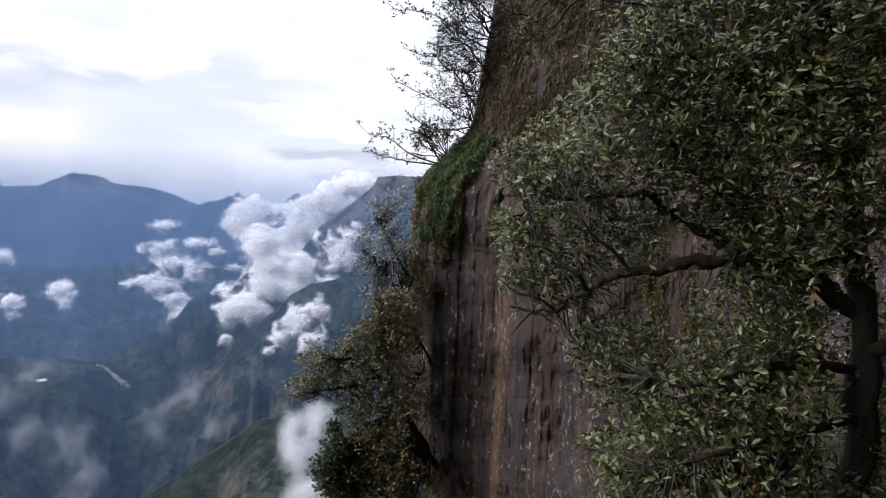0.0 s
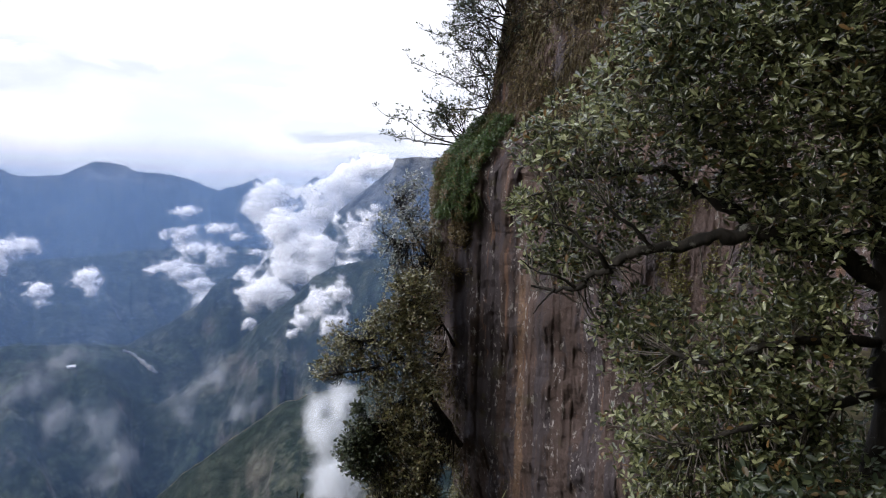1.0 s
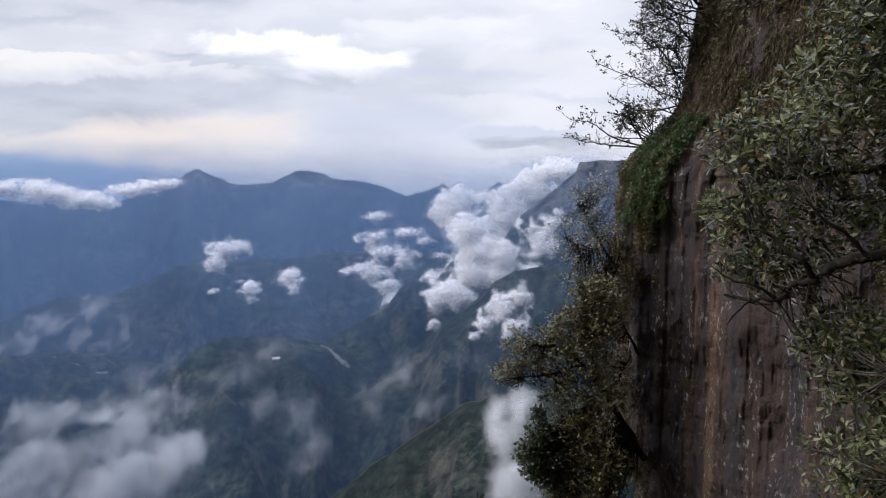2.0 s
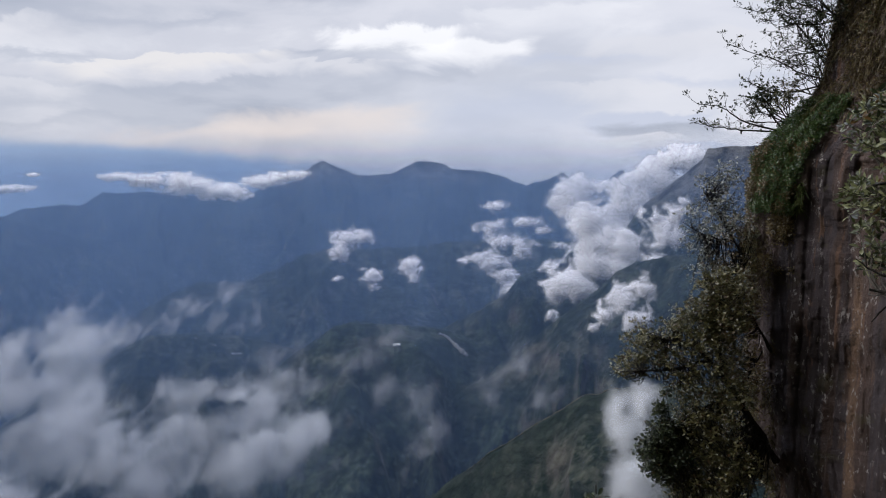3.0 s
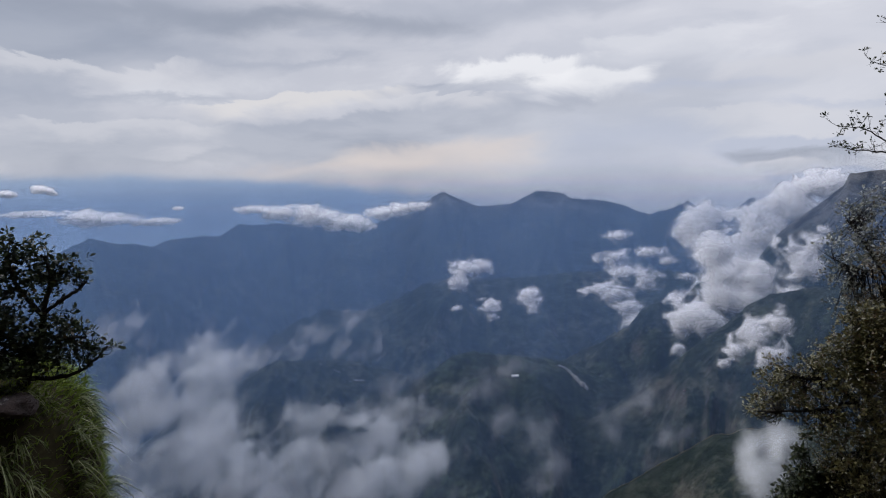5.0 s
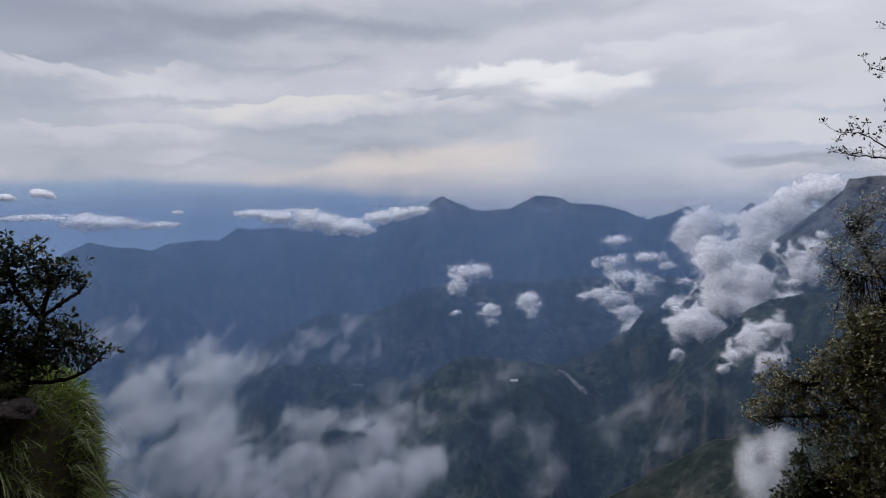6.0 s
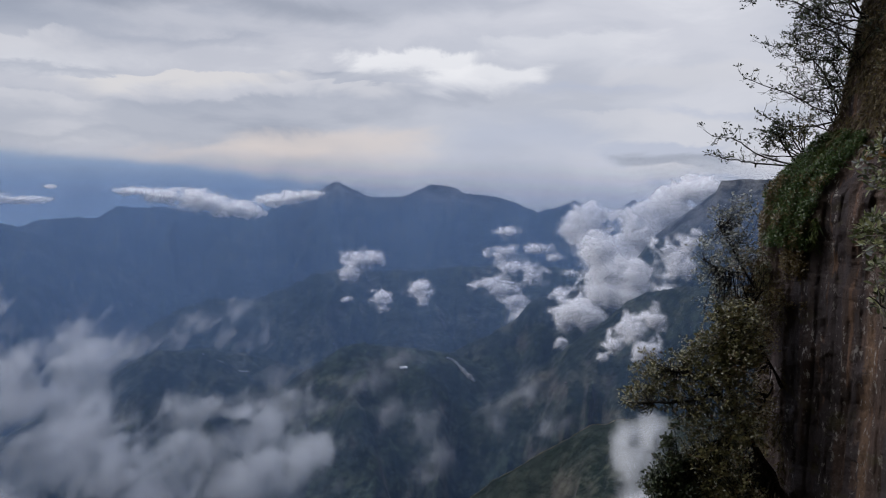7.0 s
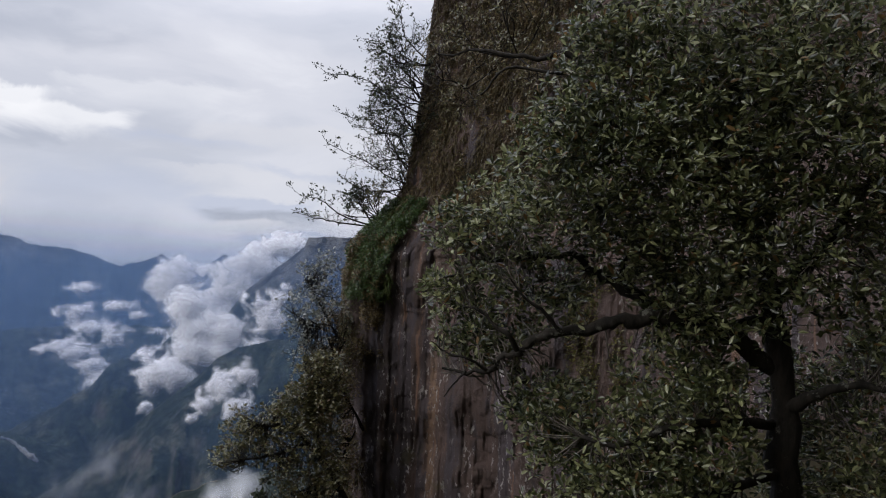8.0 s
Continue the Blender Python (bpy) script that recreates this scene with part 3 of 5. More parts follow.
# ---- the land: one sheet from the ledge to the horizon ----
# each ridge: its distance, its steepness, and its crest as (azimuth, elevation) from the ledge, in degrees
RIDGES = {
    "far_left": (3700, 0.55, [(85, -7.0), (66, -6.2), (63.1, -5.3), (61.1, -4.6), (59, -3.45), (57.5, -2.82), (56.4, -3.2), (53.5, -3.6), (50, -5.0), (44, -8)]),
    "far_range": (4300, 0.55, [(62, -5.5), (53.5, -3.6), (52.9, -3.3), (51.1, -3.0), (48.9, -3.0), (47.2, -2.1), (44.1, -2.3), (37.6, -2.75), (36.3, -2.1), (33.6, -1.5), (32.5, -0.45), (31.8, -0.05), (30.9, -0.44), (29.4, -1.22), (26.5, -1.19),
                               (24.3, -0.13), (22.8, -0.3), (21.8, -0.75), (20.5, -0.95), (17.9, -1.34), (16.1, -2.22), (14.2, -1.73), (13.2, -1.2), (10.3, -2.5), (4, -4.5)]),
    "back_peak": (4700, 0.7, [(13, -5), (10.6, -2.6), (9.6, -1.6), (8.8, -1.05), (7.6, -1.5), (5, -3.5), (2, -5)]),
    "mid_ridge": (2700, 0.60, [(48, -13), (45.2, -10.7), (41.8, -9.15), (40, -9.0), (38.2, -9.2), (35.6, -8.3), (33.8, -7.45), (31.5, -6.85), (28, -7.0), (24, -6.8), (20.1, -6.4), (16, -6.4), (8, -6.5)]),
    "mesa": (1900, 0.95, [(-25, 0.4), (-0.6, 0.72), (1.3, 0.69), (2.65, 0.62), (2.95, -0.2), (4, -1.14), (5.8, -2.5), (7.6, -4.2), (8.5, -5.6), (9.1, -7.4), (9.8, -9.8), (12, -12.5), (18, -15)]),
    "rock_hump": (1650, 1.0, [(7.6, -10), (8.8, -8.6), (9.6, -7.6), (10.6, -6.9), (11.8, -6.85), (12.8, -7.5), (13.6, -8.5), (14.4, -8.9), (15.4, -8.7), (16.4, -9.2), (17.4, -10.4), (19, -11.5), (23, -13.5)]),
    "spur": (1350, 0.8, [(-8, -6.8), (4, -7.2), (7.5, -8.0), (9, -8.8), (11, -10.6), (13, -12.1), (16, -14.6), (20, -17.5)]),
    "dark_hill": (1750, 0.6, [(52, -16), (48, -14.0), (45, -12.7), (41.5, -12.8), (37.2, -13.5), (34.5, -14.5), (31, -17)]),
    "brown_hill": (1500, 0.55, [(38, -18.5), (36.2, -16.3), (33.9, -14.6), (31.2, -13.0), (29.4, -12.65), (27.2, -13.0), (25.4, -13.0), (22.3, -13.4), (18, -15), (10, -16)]),
    "green_hill": (750, 0.65, [(25, -27), (20, -23.6), (18.9, -22.8), (14.3, -20.2), (11.3, -18.4), (9, -17.7), (5, -17), (-4, -16.4)]),
}


def smooth(a, lo, hi):
    t = np.clip((a - lo) / (hi - lo), 0, 1)
    return t * t * (3 - 2 * t)


def land(az, r):
    """The height of the land at azimuth az (degrees) and distance r."""
    x, y = -np.sin(np.radians(az)) * r, np.cos(np.radians(az)) * r
    base = np.maximum(-0.52 * r - 8, -780.0)
    base = base + smooth(r, 3000, 4900) * 370 + 50 * (fbm(x / 420, y / 420, 0, 5, 11) - 0.5) * smooth(r, 120, 600)
    h = base
    for i, (d, steep, crest) in enumerate(RIDGES.values()):
        c = np.array(sorted(crest))
        el = np.interp(az, c[:, 0], c[:, 1])
        out = np.maximum(c[0, 0] - az, 0) + np.maximum(az - c[-1, 0], 0)
        el = el - out * 0.6
        dk = d * (1 + 0.10 * (fbm(az / 9.0, 0, 0, 3, 40 + i) - 0.5))
        crag = (fbm(az * 0.9, 0, 0, 5, 60 + i, 0.55) - 0.5) * 0.0065 + (fbm(az * 4.0, 0, 0, 4, 90 + i, 0.6) - 0.5) * 0.0034
        zk = 1.6 + dk * (np.tan(np.radians(el)) + crag)
        w = 0.013 * d
        run = np.sqrt((r - dk) ** 2 + w * w) - w
        fall = steep * run
        spacing = d / 57.3 / (95 + 0.03 * d)
        warp = 1.3 * (fbm(x / 260, y / 260, 0, 3, 20 + i) - 0.5)
        gully = fbm(az * spacing + warp, r / 900.0, 0, 4, 30 + i, 0.5, True) - 0.55
        hk = zk - fall + np.minimum(fall * 1.15, 230) * gully + np.minimum(fall * 0.5, 46) * (fbm(x / 75, y / 75, 0, 3, 50 + i) - 0.5) + np.minimum(fall * 0.3, 13) * (fbm(x / 19, y / 19, 0, 3, 70 + i) - 0.5)
        h = np.maximum(h, hk)
    # the massif behind and beside the path
    a = (az + 360) % 360
    side = smooth(a, 95, 130) * (1 - smooth(a, 338, 349))
    hill = np.minimum(-4 + 0.25 * np.maximum(r - 34, 0), 150) + 6 * (fbm(x / 30, y / 30, 0, 4, 3) - 0.5) * smooth(r, 25, 60)
    side = side * smooth(r, 26, 40)
    h = np.where(side > 0, np.maximum(h, hill * side + h * (1 - side)), h)
    # the ledge
    reach = 2.3 + 10.0 * (1 - smooth(a, 290, 346)) * smooth(a, 180, 200) * 1.0 + 6.2 * smooth(a, 74, 84) * (1 - smooth(a, 110, 120)) + 24 * smooth(a, 100, 130) * (1 - smooth(a, 300, 344))
    reach = reach + 0.5 * (fbm(az / 6.0, 0, 0, 3, 77) - 0.5)
    right = smooth(a, 270, 300) * smooth(r, 2.5, 6)
    flat = 0.16 * (fbm(x * 0.8, y * 0.8, 0, 4, 5) - 0.5) - 0.75 * right
    drop = flat - 3.2 * np.maximum(r - reach, 0) + 0.7 * (fbm(x * 0.5, y * 0.5, 0, 3, 9) - 0.5) * smooth(r - reach, 0, 1)
    h = np.where(r < reach, flat, np.maximum(drop, h))
    return h


LAND = {}


def ground_z(az, d):
    """The height of the sheet itself, looked up."""
    i = np.clip(np.searchsorted(LAND["r"], d), 0, len(LAND["r"]) - 1)
    j = np.clip(np.searchsorted(LAND["az"], az), 0, len(LAND["az"]) - 1)
    return LAND["z"][i, j]


def build_land():
    az = np.concatenate([np.arange(-180, -48, 3.0), np.arange(-48, 74, 0.15), np.arange(74, 180.1, 2.0)])
    r = np.concatenate([np.linspace(0.0, 3.5, 20), np.geomspace(3.8, 60, 44), np.geomspace(62, 900, 190), np.geomspace(912, 4960, 215)])
    A, R = np.meshgrid(az, r)
    Z = land(A, R)
    v = np.stack([-np.sin(np.radians(A)) * R, np.cos(np.radians(A)) * R, Z], -1).reshape(-1, 3)
    LAND.update(az=az, r=r, z=Z)
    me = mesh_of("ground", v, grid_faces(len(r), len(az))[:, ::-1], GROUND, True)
    tagged(new("ground", me), "forested mountain valley and ridges below a rocky ledge", "mountains", kind="structure")


build_land()

# ---- the cliff ----
EDGE_Z = [-16, -7.3, -5.7, -3.0, -0.9, 0.6, 1.5, 2.1, 2.7, 3.4, 4.6, 6.0, 9.5, 15]
EDGE_AZ = [-4.5, -2.4, -0.9, -0.5, -0.3, -0.3, -0.6, -1.9, -3.4, -4.6, -5.0, -5.5, -6.4, -8.5]


def cliff_at(u, z):
    """A place on the face: u runs from the free edge (0) to the near end (1); below 0 it turns round the corner."""
    e = np.interp(z, EDGE_Z, EDGE_AZ)
    uu = np.clip(u, 0, 1)
    az = e + (-62 - e) * uu - np.maximum(-u, 0) * 16
    d = 20 - 11.5 * uu ** 0.75 + np.maximum(-u, 0) * 60
    x, y = -np.sin(np.radians(az)) * d, np.cos(np.radians(az)) * d
    flute = fbm(x * 1.1 + y * 0.5, y * 0.25, z * 0.05, 4, 101, 0.55) - 0.5
    ribs = fbm(x * 4.2, y * 1.1, z * 0.08, 4, 111, 0.6, True) - 0.5
    mass = fbm(x * 0.33, y * 0.33, z * 0.30, 4, 121) - 0.5
    block = fbm(x * 1.6, y * 1.6, z * 1.3, 4, 131, 0.6) - 0.5
    shelf = np.abs(((z * 0.62 + 1.6 * fbm(x * 0.5, y * 0.5, 0, 3, 141)) % 1.0) - 0.5) * 0.22
    dd = d + 0.7 * flute + 0.18 * ribs + 1.0 * mass + 0.24 * block + shelf + 0.10 * np.maximum(z - 2, 0)
    run = uu * 19.0
    i = np.floor(run * 1.9 + 1.2 * fbm(run * 0.7, z * 0.25, 0, 3, 151))
    j = np.floor(z * (1.1 + 0.9 * hashed(i.astype(np.int64), 3, 1, 8)) + 3.0 * hashed(i.astype(np.int64), 1, 7, 9) + 0.5 * fbm(run * 1.5, z, 0, 2, 161))
    dd = dd + 0.07 * (hashed(i.astype(np.int64), j.astype(np.int64), 2, 171) - 0.5) + 0.07 * (hashed(np.floor(run * 6.0 + 2.0 * fbm(run, z * 0.6, 0, 3, 181)).astype(np.int64), np.floor(z * 2.3 + i).astype(np.int64), 5, 191) - 0.5)
    dd = np.maximum(dd, 7.2)
    return np.stack([-np.sin(np.radians(az)) * dd, np.cos(np.radians(az)) * dd, z + 0 * dd], -1)


def build_cliff():
    u = np.concatenate([np.linspace(-0.5, -0.02, 14), np.linspace(0, 0.5, 330), np.linspace(0.505, 1, 110)])
    z = np.concatenate([np.linspace(-16, -8.1, 40), np.linspace(-8, 8, 420), np.linspace(8.1, 15, 60)])
    U, Z = np.meshgrid(u, z)
    V = cliff_at(U, Z)
    # the top runs back as a rough slope
    top = V[-1]
    back = [top + np.stack([top[:, 0] * k * 0.05 + k * 0.5, top[:, 1] * k * 0.06, np.full(len(u), k * 0.35)], -1) for k in (1.5, 4, 8, 14)]
    v = np.vstack([V.reshape(-1, 3)] + back)
    me = mesh_of("cliff", v, grid_faces(len(z) + 4, len(u)), ROCK, False)
    tagged(new("cliff", me), "tall weathered red-brown rock cliff with dark and pale vertical streaks", "cliff", kind="structure")


build_cliff()


# ---- clouds and fog: banks of drifting droplets; haze: sheets tinted blue ----
PX = 0.00078


def depth_in(lobes, a, e, w):
    """How deep inside the heaped lobes a place lies, from 0 at the rim to 1 in the middle."""
    f = np.full(a.shape, -9.0)
    for az, el, ra, re in lobes:
        f = np.maximum(f, 1 - np.sqrt(((a - az) / ra) ** 2 + ((e - el) / re) ** 2 + w * w))
    return f


def vapour(name, lobes, d, mat, label, category, fine=0.2, sheets=10, seed=0, lean=0.0, fill=0.0, slope=0.9):
    """A cloud or a fog bank: billowing sheets of droplets through its whole thickness; lobes are (azimuth, elevation, half width, half height) in degrees."""
    q = np.array(lobes, float)
    a = np.arange((q[:, 0] - 1.6 * q[:, 2]).min(), (q[:, 0] + 1.6 * q[:, 2]).max(), fine)
    e = np.arange((q[:, 1] - 1.6 * q[:, 3]).min(), (q[:, 1] + 1.6 * q[:, 3]).max(), fine)
    A, E = np.meshgrid(a, e)
    thick = 0.5 * np.radians(q[:, 2].mean()) * d
    verts, faces, deep, swell, n = [], [], [], [], 0
    for i, w0 in enumerate(np.linspace(-0.85, 0.85, sheets)):
        w = w0 + 0.5 * (fbm(A * 0.6, E * 0.6, i * 3.7, 3, seed + i) - 0.5)
        S = A + lean * (E - q[:, 1].mean())
        f = depth_in(lobes, S, E, w) + fill
        g = [(depth_in(lobes, S + h, E + v, w + o) - depth_in(lobes, S - h, E - v, w - o)) for h, v, o in ((0.4, 0, 0), (0, 0.4, 0), (0, 0, 0.25))]
        r = np.radians(A)
        side, out = np.stack([-np.cos(r), -np.sin(r), 0 * r], -1), np.stack([-np.sin(r), np.cos(r), 0 * r], -1)
        t = -(g[0][..., None] * side + g[1][..., None] * np.array((0, 0, 1.0)) + 0.6 * g[2][..., None] * out)
        t /= np.linalg.norm(t, axis=-1)[..., None] + 1e-6
        t = t * 0.55 + np.array((0, 0, 0.65)) - out * 0.45
        D = d + thick * w + slope * np.radians(E - q[:, 1].mean()) * d
        V = np.stack([-np.sin(r) * D, np.cos(r) * D, 1.6 + np.tan(np.radians(E)) * D], -1)
        fc = grid_faces(len(e), len(a))
        fc = fc[(f.ravel()[fc] > -0.9).any(1)]
        verts.append(V.reshape(-1, 3)), faces.append(fc + n), deep.append(f.ravel()), swell.append((t / np.linalg.norm(t, axis=-1)[..., None]).reshape(-1, 3))
        n += A.size
    faces = np.vstack(faces)
    used, index = np.unique(faces, return_inverse=True)
    me = mesh_of(name, np.vstack(verts)[used], index.reshape(-1, 4), mat, True)
    me.attributes.new("deep", "FLOAT", "POINT").data.foreach_set("value", np.concatenate(deep)[used].astype(np.float32))
    me.attributes.new("swell", "FLOAT_VECTOR", "POINT").data.foreach_set("vector", np.vstack(swell)[used].astype(np.float32).ravel())
    return tagged(new(name, me), label, category, kind="stuff")


vapour("cloud_plume", [(12.4, -3.1, 1.9, 1.9), (10.3, -5.1, 3.0, 2.6), (9.9, -7.9, 3.0, 2.3), (11.8, -9.8, 2.6, 1.7), (8.0, -3.4, 2.6, 2.2), (6.2, -1.5, 2.4, 1.6), (4.3, -0.3, 2.2, 1.1), (8.4, -6.2, 1.9, 2.4), (13.2, -9.3, 1.5, 1.5)],
       1950, CLOUD, "billowing pale cloud rising beside the flat-topped mountain", "cloud", seed=1, fill=0.1)
vapour("cloud_plume", [(11.2, -5.2, 1.6, 1.7), (10.2, -6.6, 2.2, 1.7), (10.4, -8.3, 2.2, 1.5), (12.0, -9.8, 2.2, 1.3), (8.6, -6.8, 1.5, 1.6), (8.9, -8.4, 1.3, 1.0)],
       1500, CLOUD, "thick pale cloud pouring round the mountain's foot", "cloud", seed=16, fill=0.08)
vapour("cloud_shred", [(5.4, -6.0, 1.6, 2.2), (5.7, -7.8, 1.6, 1.3), (4.7, -4.2, 1.3, 1.3), (6.3, -4.6, 1.4, 0.9)], 1500, SHRED, "torn pale cloud clinging to the mountain slope", "cloud", seed=2)
vapour("cloud_shred", [(8.3, -11.2, 1.8, 1.7), (7.0, -9.9, 1.3, 1.3), (9.8, -12.1, 1.0, 0.8), (10.7, -13.0, 0.7, 0.45), (7.6, -12.3, 1.3, 1.2)], 1150, SHRED, "small pale cloud hanging before a dark ridge", "cloud", seed=3)
vapour("cloud_shred", [(12.6, -9.6, 1.5, 1.5), (13.6, -10.6, 1.2, 0.9), (14.0, -12.1, 0.9, 0.6), (11.0, -10.4, 1.6, 1.1), (13.9, -9.0, 0.9, 0.9)], 1450, SHRED, "pale cloud spilling down between rocky spurs", "cloud", seed=4)
vapour("cloud_shred", [(18.2, -3.8, 1.3, 0.55), (18.6, -5.4, 1.5, 0.8), (17.7, -6.7, 1.7, 1.1), (16.3, -7.1, 1.4, 0.95), (18.6, -8.2, 2.2, 0.8), (19.7, -7.8, 1.2, 0.6), (17.5, -9.1, 1.5, 0.85), (16.9, -10.3, 1.3, 1.1), (15.9, -5.0, 1.4, 0.55), (14.6, -5.6, 1.0, 0.4), (13.4, -6.8, 0.9, 0.4)],
       2300, SHRED, "ragged white wisps of cloud in front of the blue range", "cloud", seed=5)
PUFF = "small white cumulus puff over the valley"
vapour("cloud_puff", [(29.8, -6.2, 1.7, 0.95), (30.4, -7.1, 1.1, 0.85), (28.6, -6.0, 0.95, 0.7)], 2300, PUFFY, PUFF, "cloud", fine=0.1, seed=6)
vapour("cloud_puff", [(25.1, -8.4, 1.3, 0.8), (24.8, -9.2, 0.8, 0.6)], 2200, PUFFY, PUFF, "cloud", fine=0.1, seed=7)
vapour("cloud_puff", [(28.3, -9.2, 1.1, 0.8), (28.0, -9.9, 0.7, 0.45)], 2200, PUFFY, PUFF, "cloud", fine=0.1, seed=8)
vapour("cloud_puff", [(30.9, -9.3, 0.55, 0.42)], 2200, PUFFY, "tiny white cloud puff over the valley", "cloud", fine=0.1, seed=9)
vapour("cloud_bank", [(46.1, -1.1, 1.9, 0.36), (44.1, -1.45, 2.2, 0.6), (41.5, -1.85, 2.5, 0.85), (39.4, -2.3, 2.1, 0.8), (38.1, -2.5, 1.1, 0.65), (36.3, -1.65, 1.9, 0.6), (34.3, -1.25, 1.7, 0.5), (42.1, -1.3, 1.3, 0.6)],
       2840, FAR_CLOUD, "long white cloud lying along a far ridge", "cloud", fine=0.12, sheets=5, seed=12, fill=0.12)
vapour("cloud_bank", [(60.9, -1.0, 2.4, 0.26), (56.9, -1.55, 2.8, 0.55), (57.8, -1.25, 1.3, 0.5), (53.2, -1.8, 1.9, 0.3), (64.5, -1.1, 2.0, 0.3)], 2850, FAR_CLOUD, "flat clouds far off over the lowland", "cloud", fine=0.12, sheets=5, seed=13, fill=0.2)
vapour("cloud_puff", [(60.4, 0.65, 0.7, 0.3), (62.4, 0.43, 0.8, 0.24), (59.8, 0.4, 0.5, 0.2), (51.6, -0.87, 0.5, 0.15)], 2850, FAR_CLOUD, "tiny white clouds far off over the lowland", "cloud", fine=0.12, sheets=5, seed=14, fill=0.2)

vapour("fog_bank", [(51.8, -19.0, 6.2, 3.6), (54.8, -15.4, 3.6, 2.3), (57.0, -13.4, 3.0, 1.9), (39.4, -19.3, 5.8, 2.9), (36.4, -22.0, 5.0, 3.0), (42.0, -17.2, 4.0, 1.8), (52.7, -13.2, 3.2, 2.0), (45.7, -21.6, 6.0, 3.2), (60.5, -18.4, 5.0, 3.4), (33.2, -21.4, 2.8, 2.0), (56.0, -23.0, 8.0, 3.0)],
       900, FOG, "thick pale fog filling the deep valley", "fog", fine=0.3, sheets=9, seed=21, lean=0.4, fill=0.18, slope=0.4)
vapour("fog_wisp", [(50.8, -10.9, 1.6, 2.0), (52.3, -12.2, 2.2, 1.8), (49.3, -12.0, 1.5, 1.4), (41.8, -10.8, 2.6, 1.1), (44.5, -12.4, 2.4, 1.3), (40.4, -10.0, 1.2, 1.1), (38.3, -11.9, 2.2, 1.4), (58.2, -9.6, 2.7, 1.7), (47.0, -11.9, 2.0, 1.0), (45.0, -15.2, 2.2, 1.1)],
       1850, WISP, "thin torn fog drifting up off the valley", "fog", fine=0.25, sheets=8, seed=22, lean=0.7, fill=0.05, slope=0.2)
vapour("fog_wisp", [(22.4, -21.3, 2.2, 2.6), (18.4, -17.9, 2.3, 2.0), (26.8, -17.5, 2.4, 1.7), (24.1, -19.3, 2.0, 2.0), (16.5, -16.1, 1.6, 1.4), (29.9, -15.6, 3.2, 1.7), (36.2, -15.0, 2.8, 1.5), (27.6, -13.9, 2.2, 1.0), (14.2, -18.4, 1.6, 2.0), (35.3, -16.3, 1.0, 0.8), (31.5, -18.0, 2.5, 1.6)],
       1050, MIST, "thin smoky mist over the lower forest", "fog", fine=0.25, sheets=7, seed=23, lean=0.3, slope=0.15)
vapour("fog_bank", [(7.6, -20.9, 2.2, 2.9), (6.6, -18.6, 1.5, 1.7), (8.4, -18.9, 1.2, 1.3), (7.0, -24.0, 2.8, 3.0)], 560, FOG, "white fog rising behind the cliff edge", "fog", fill=0.2, seed=24, slope=0.3)


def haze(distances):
    """See-through curtains, one behind the other over the valley, tinted blue to imitate haze."""
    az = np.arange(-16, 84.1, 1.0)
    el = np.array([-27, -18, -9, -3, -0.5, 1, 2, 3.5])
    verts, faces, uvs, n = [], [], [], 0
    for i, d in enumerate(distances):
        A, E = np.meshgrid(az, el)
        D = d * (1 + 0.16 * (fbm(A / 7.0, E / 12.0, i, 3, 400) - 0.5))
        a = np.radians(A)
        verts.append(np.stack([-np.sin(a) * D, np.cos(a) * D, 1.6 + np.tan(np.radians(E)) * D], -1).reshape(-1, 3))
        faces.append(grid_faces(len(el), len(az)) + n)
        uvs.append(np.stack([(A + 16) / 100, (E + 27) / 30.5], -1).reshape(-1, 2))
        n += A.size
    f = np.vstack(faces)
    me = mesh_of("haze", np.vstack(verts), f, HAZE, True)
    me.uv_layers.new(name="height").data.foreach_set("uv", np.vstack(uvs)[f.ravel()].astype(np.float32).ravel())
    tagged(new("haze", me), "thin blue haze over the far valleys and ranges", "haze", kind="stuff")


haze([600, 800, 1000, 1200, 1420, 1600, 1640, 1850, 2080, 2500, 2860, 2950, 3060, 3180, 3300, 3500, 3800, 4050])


# ---- white building on the hill ----
def hill_house(az, d, length, depth, height, turn):
    a = math.radians(az)
    x, y = -math.sin(a) * d, math.cos(a) * d
    z = float(land(np.array([az]), np.array([d]))[0]) - 1.0
    ob = thing("house", "long white building with a pale metal roof on a forested hill", "house", place=(x, y, z))
    ob.rotation_euler[2] = a + math.radians(turn)
    l, w, h = length / 2, depth / 2, height
    box = np.array([(sx * l, sy * w, sz * h) for sz in (0, 1) for sy in (-1, 1) for sx in (-1, 1)])
    quads = [(0, 1, 5, 4), (2, 6, 7, 3), (0, 4, 6, 2), (1, 3, 7, 5)]
    part("wall", box + np.array(ob.location), quads, PLASTER, ob)
    e = 0.8
    roof = np.array([(-l - e, -w - e, h), (l + e, -w - e, h), (l + e, w + e, h), (-l - e, w + e, h), (-l - e, 0, h + 2.4), (l + e, 0, h + 2.4)])
    part("roof", roof + np.array(ob.location), [(0, 1, 5, 4), (2, 3, 4, 5)], TIN, ob, "pale metal roof")
    return ob




def on_land(az, el):
    """The nearest place on the land that shows at that azimuth and elevation from the ledge."""
    j = int(np.argmin(np.abs(LAND["az"] - az)))
    up = np.degrees(np.arctan2(LAND["z"][:, j] - 1.6, np.maximum(LAND["r"], 0.1)))
    i = int(np.argmax((up >= el) & (LAND["r"] > 200)))
    a, r = math.radians(az), LAND["r"][i]
    return np.array((-math.sin(a) * r, math.cos(a) * r, LAND["z"][i, j]))


hill_house(26.3, 1440, 14, 6, 2.0, 8)



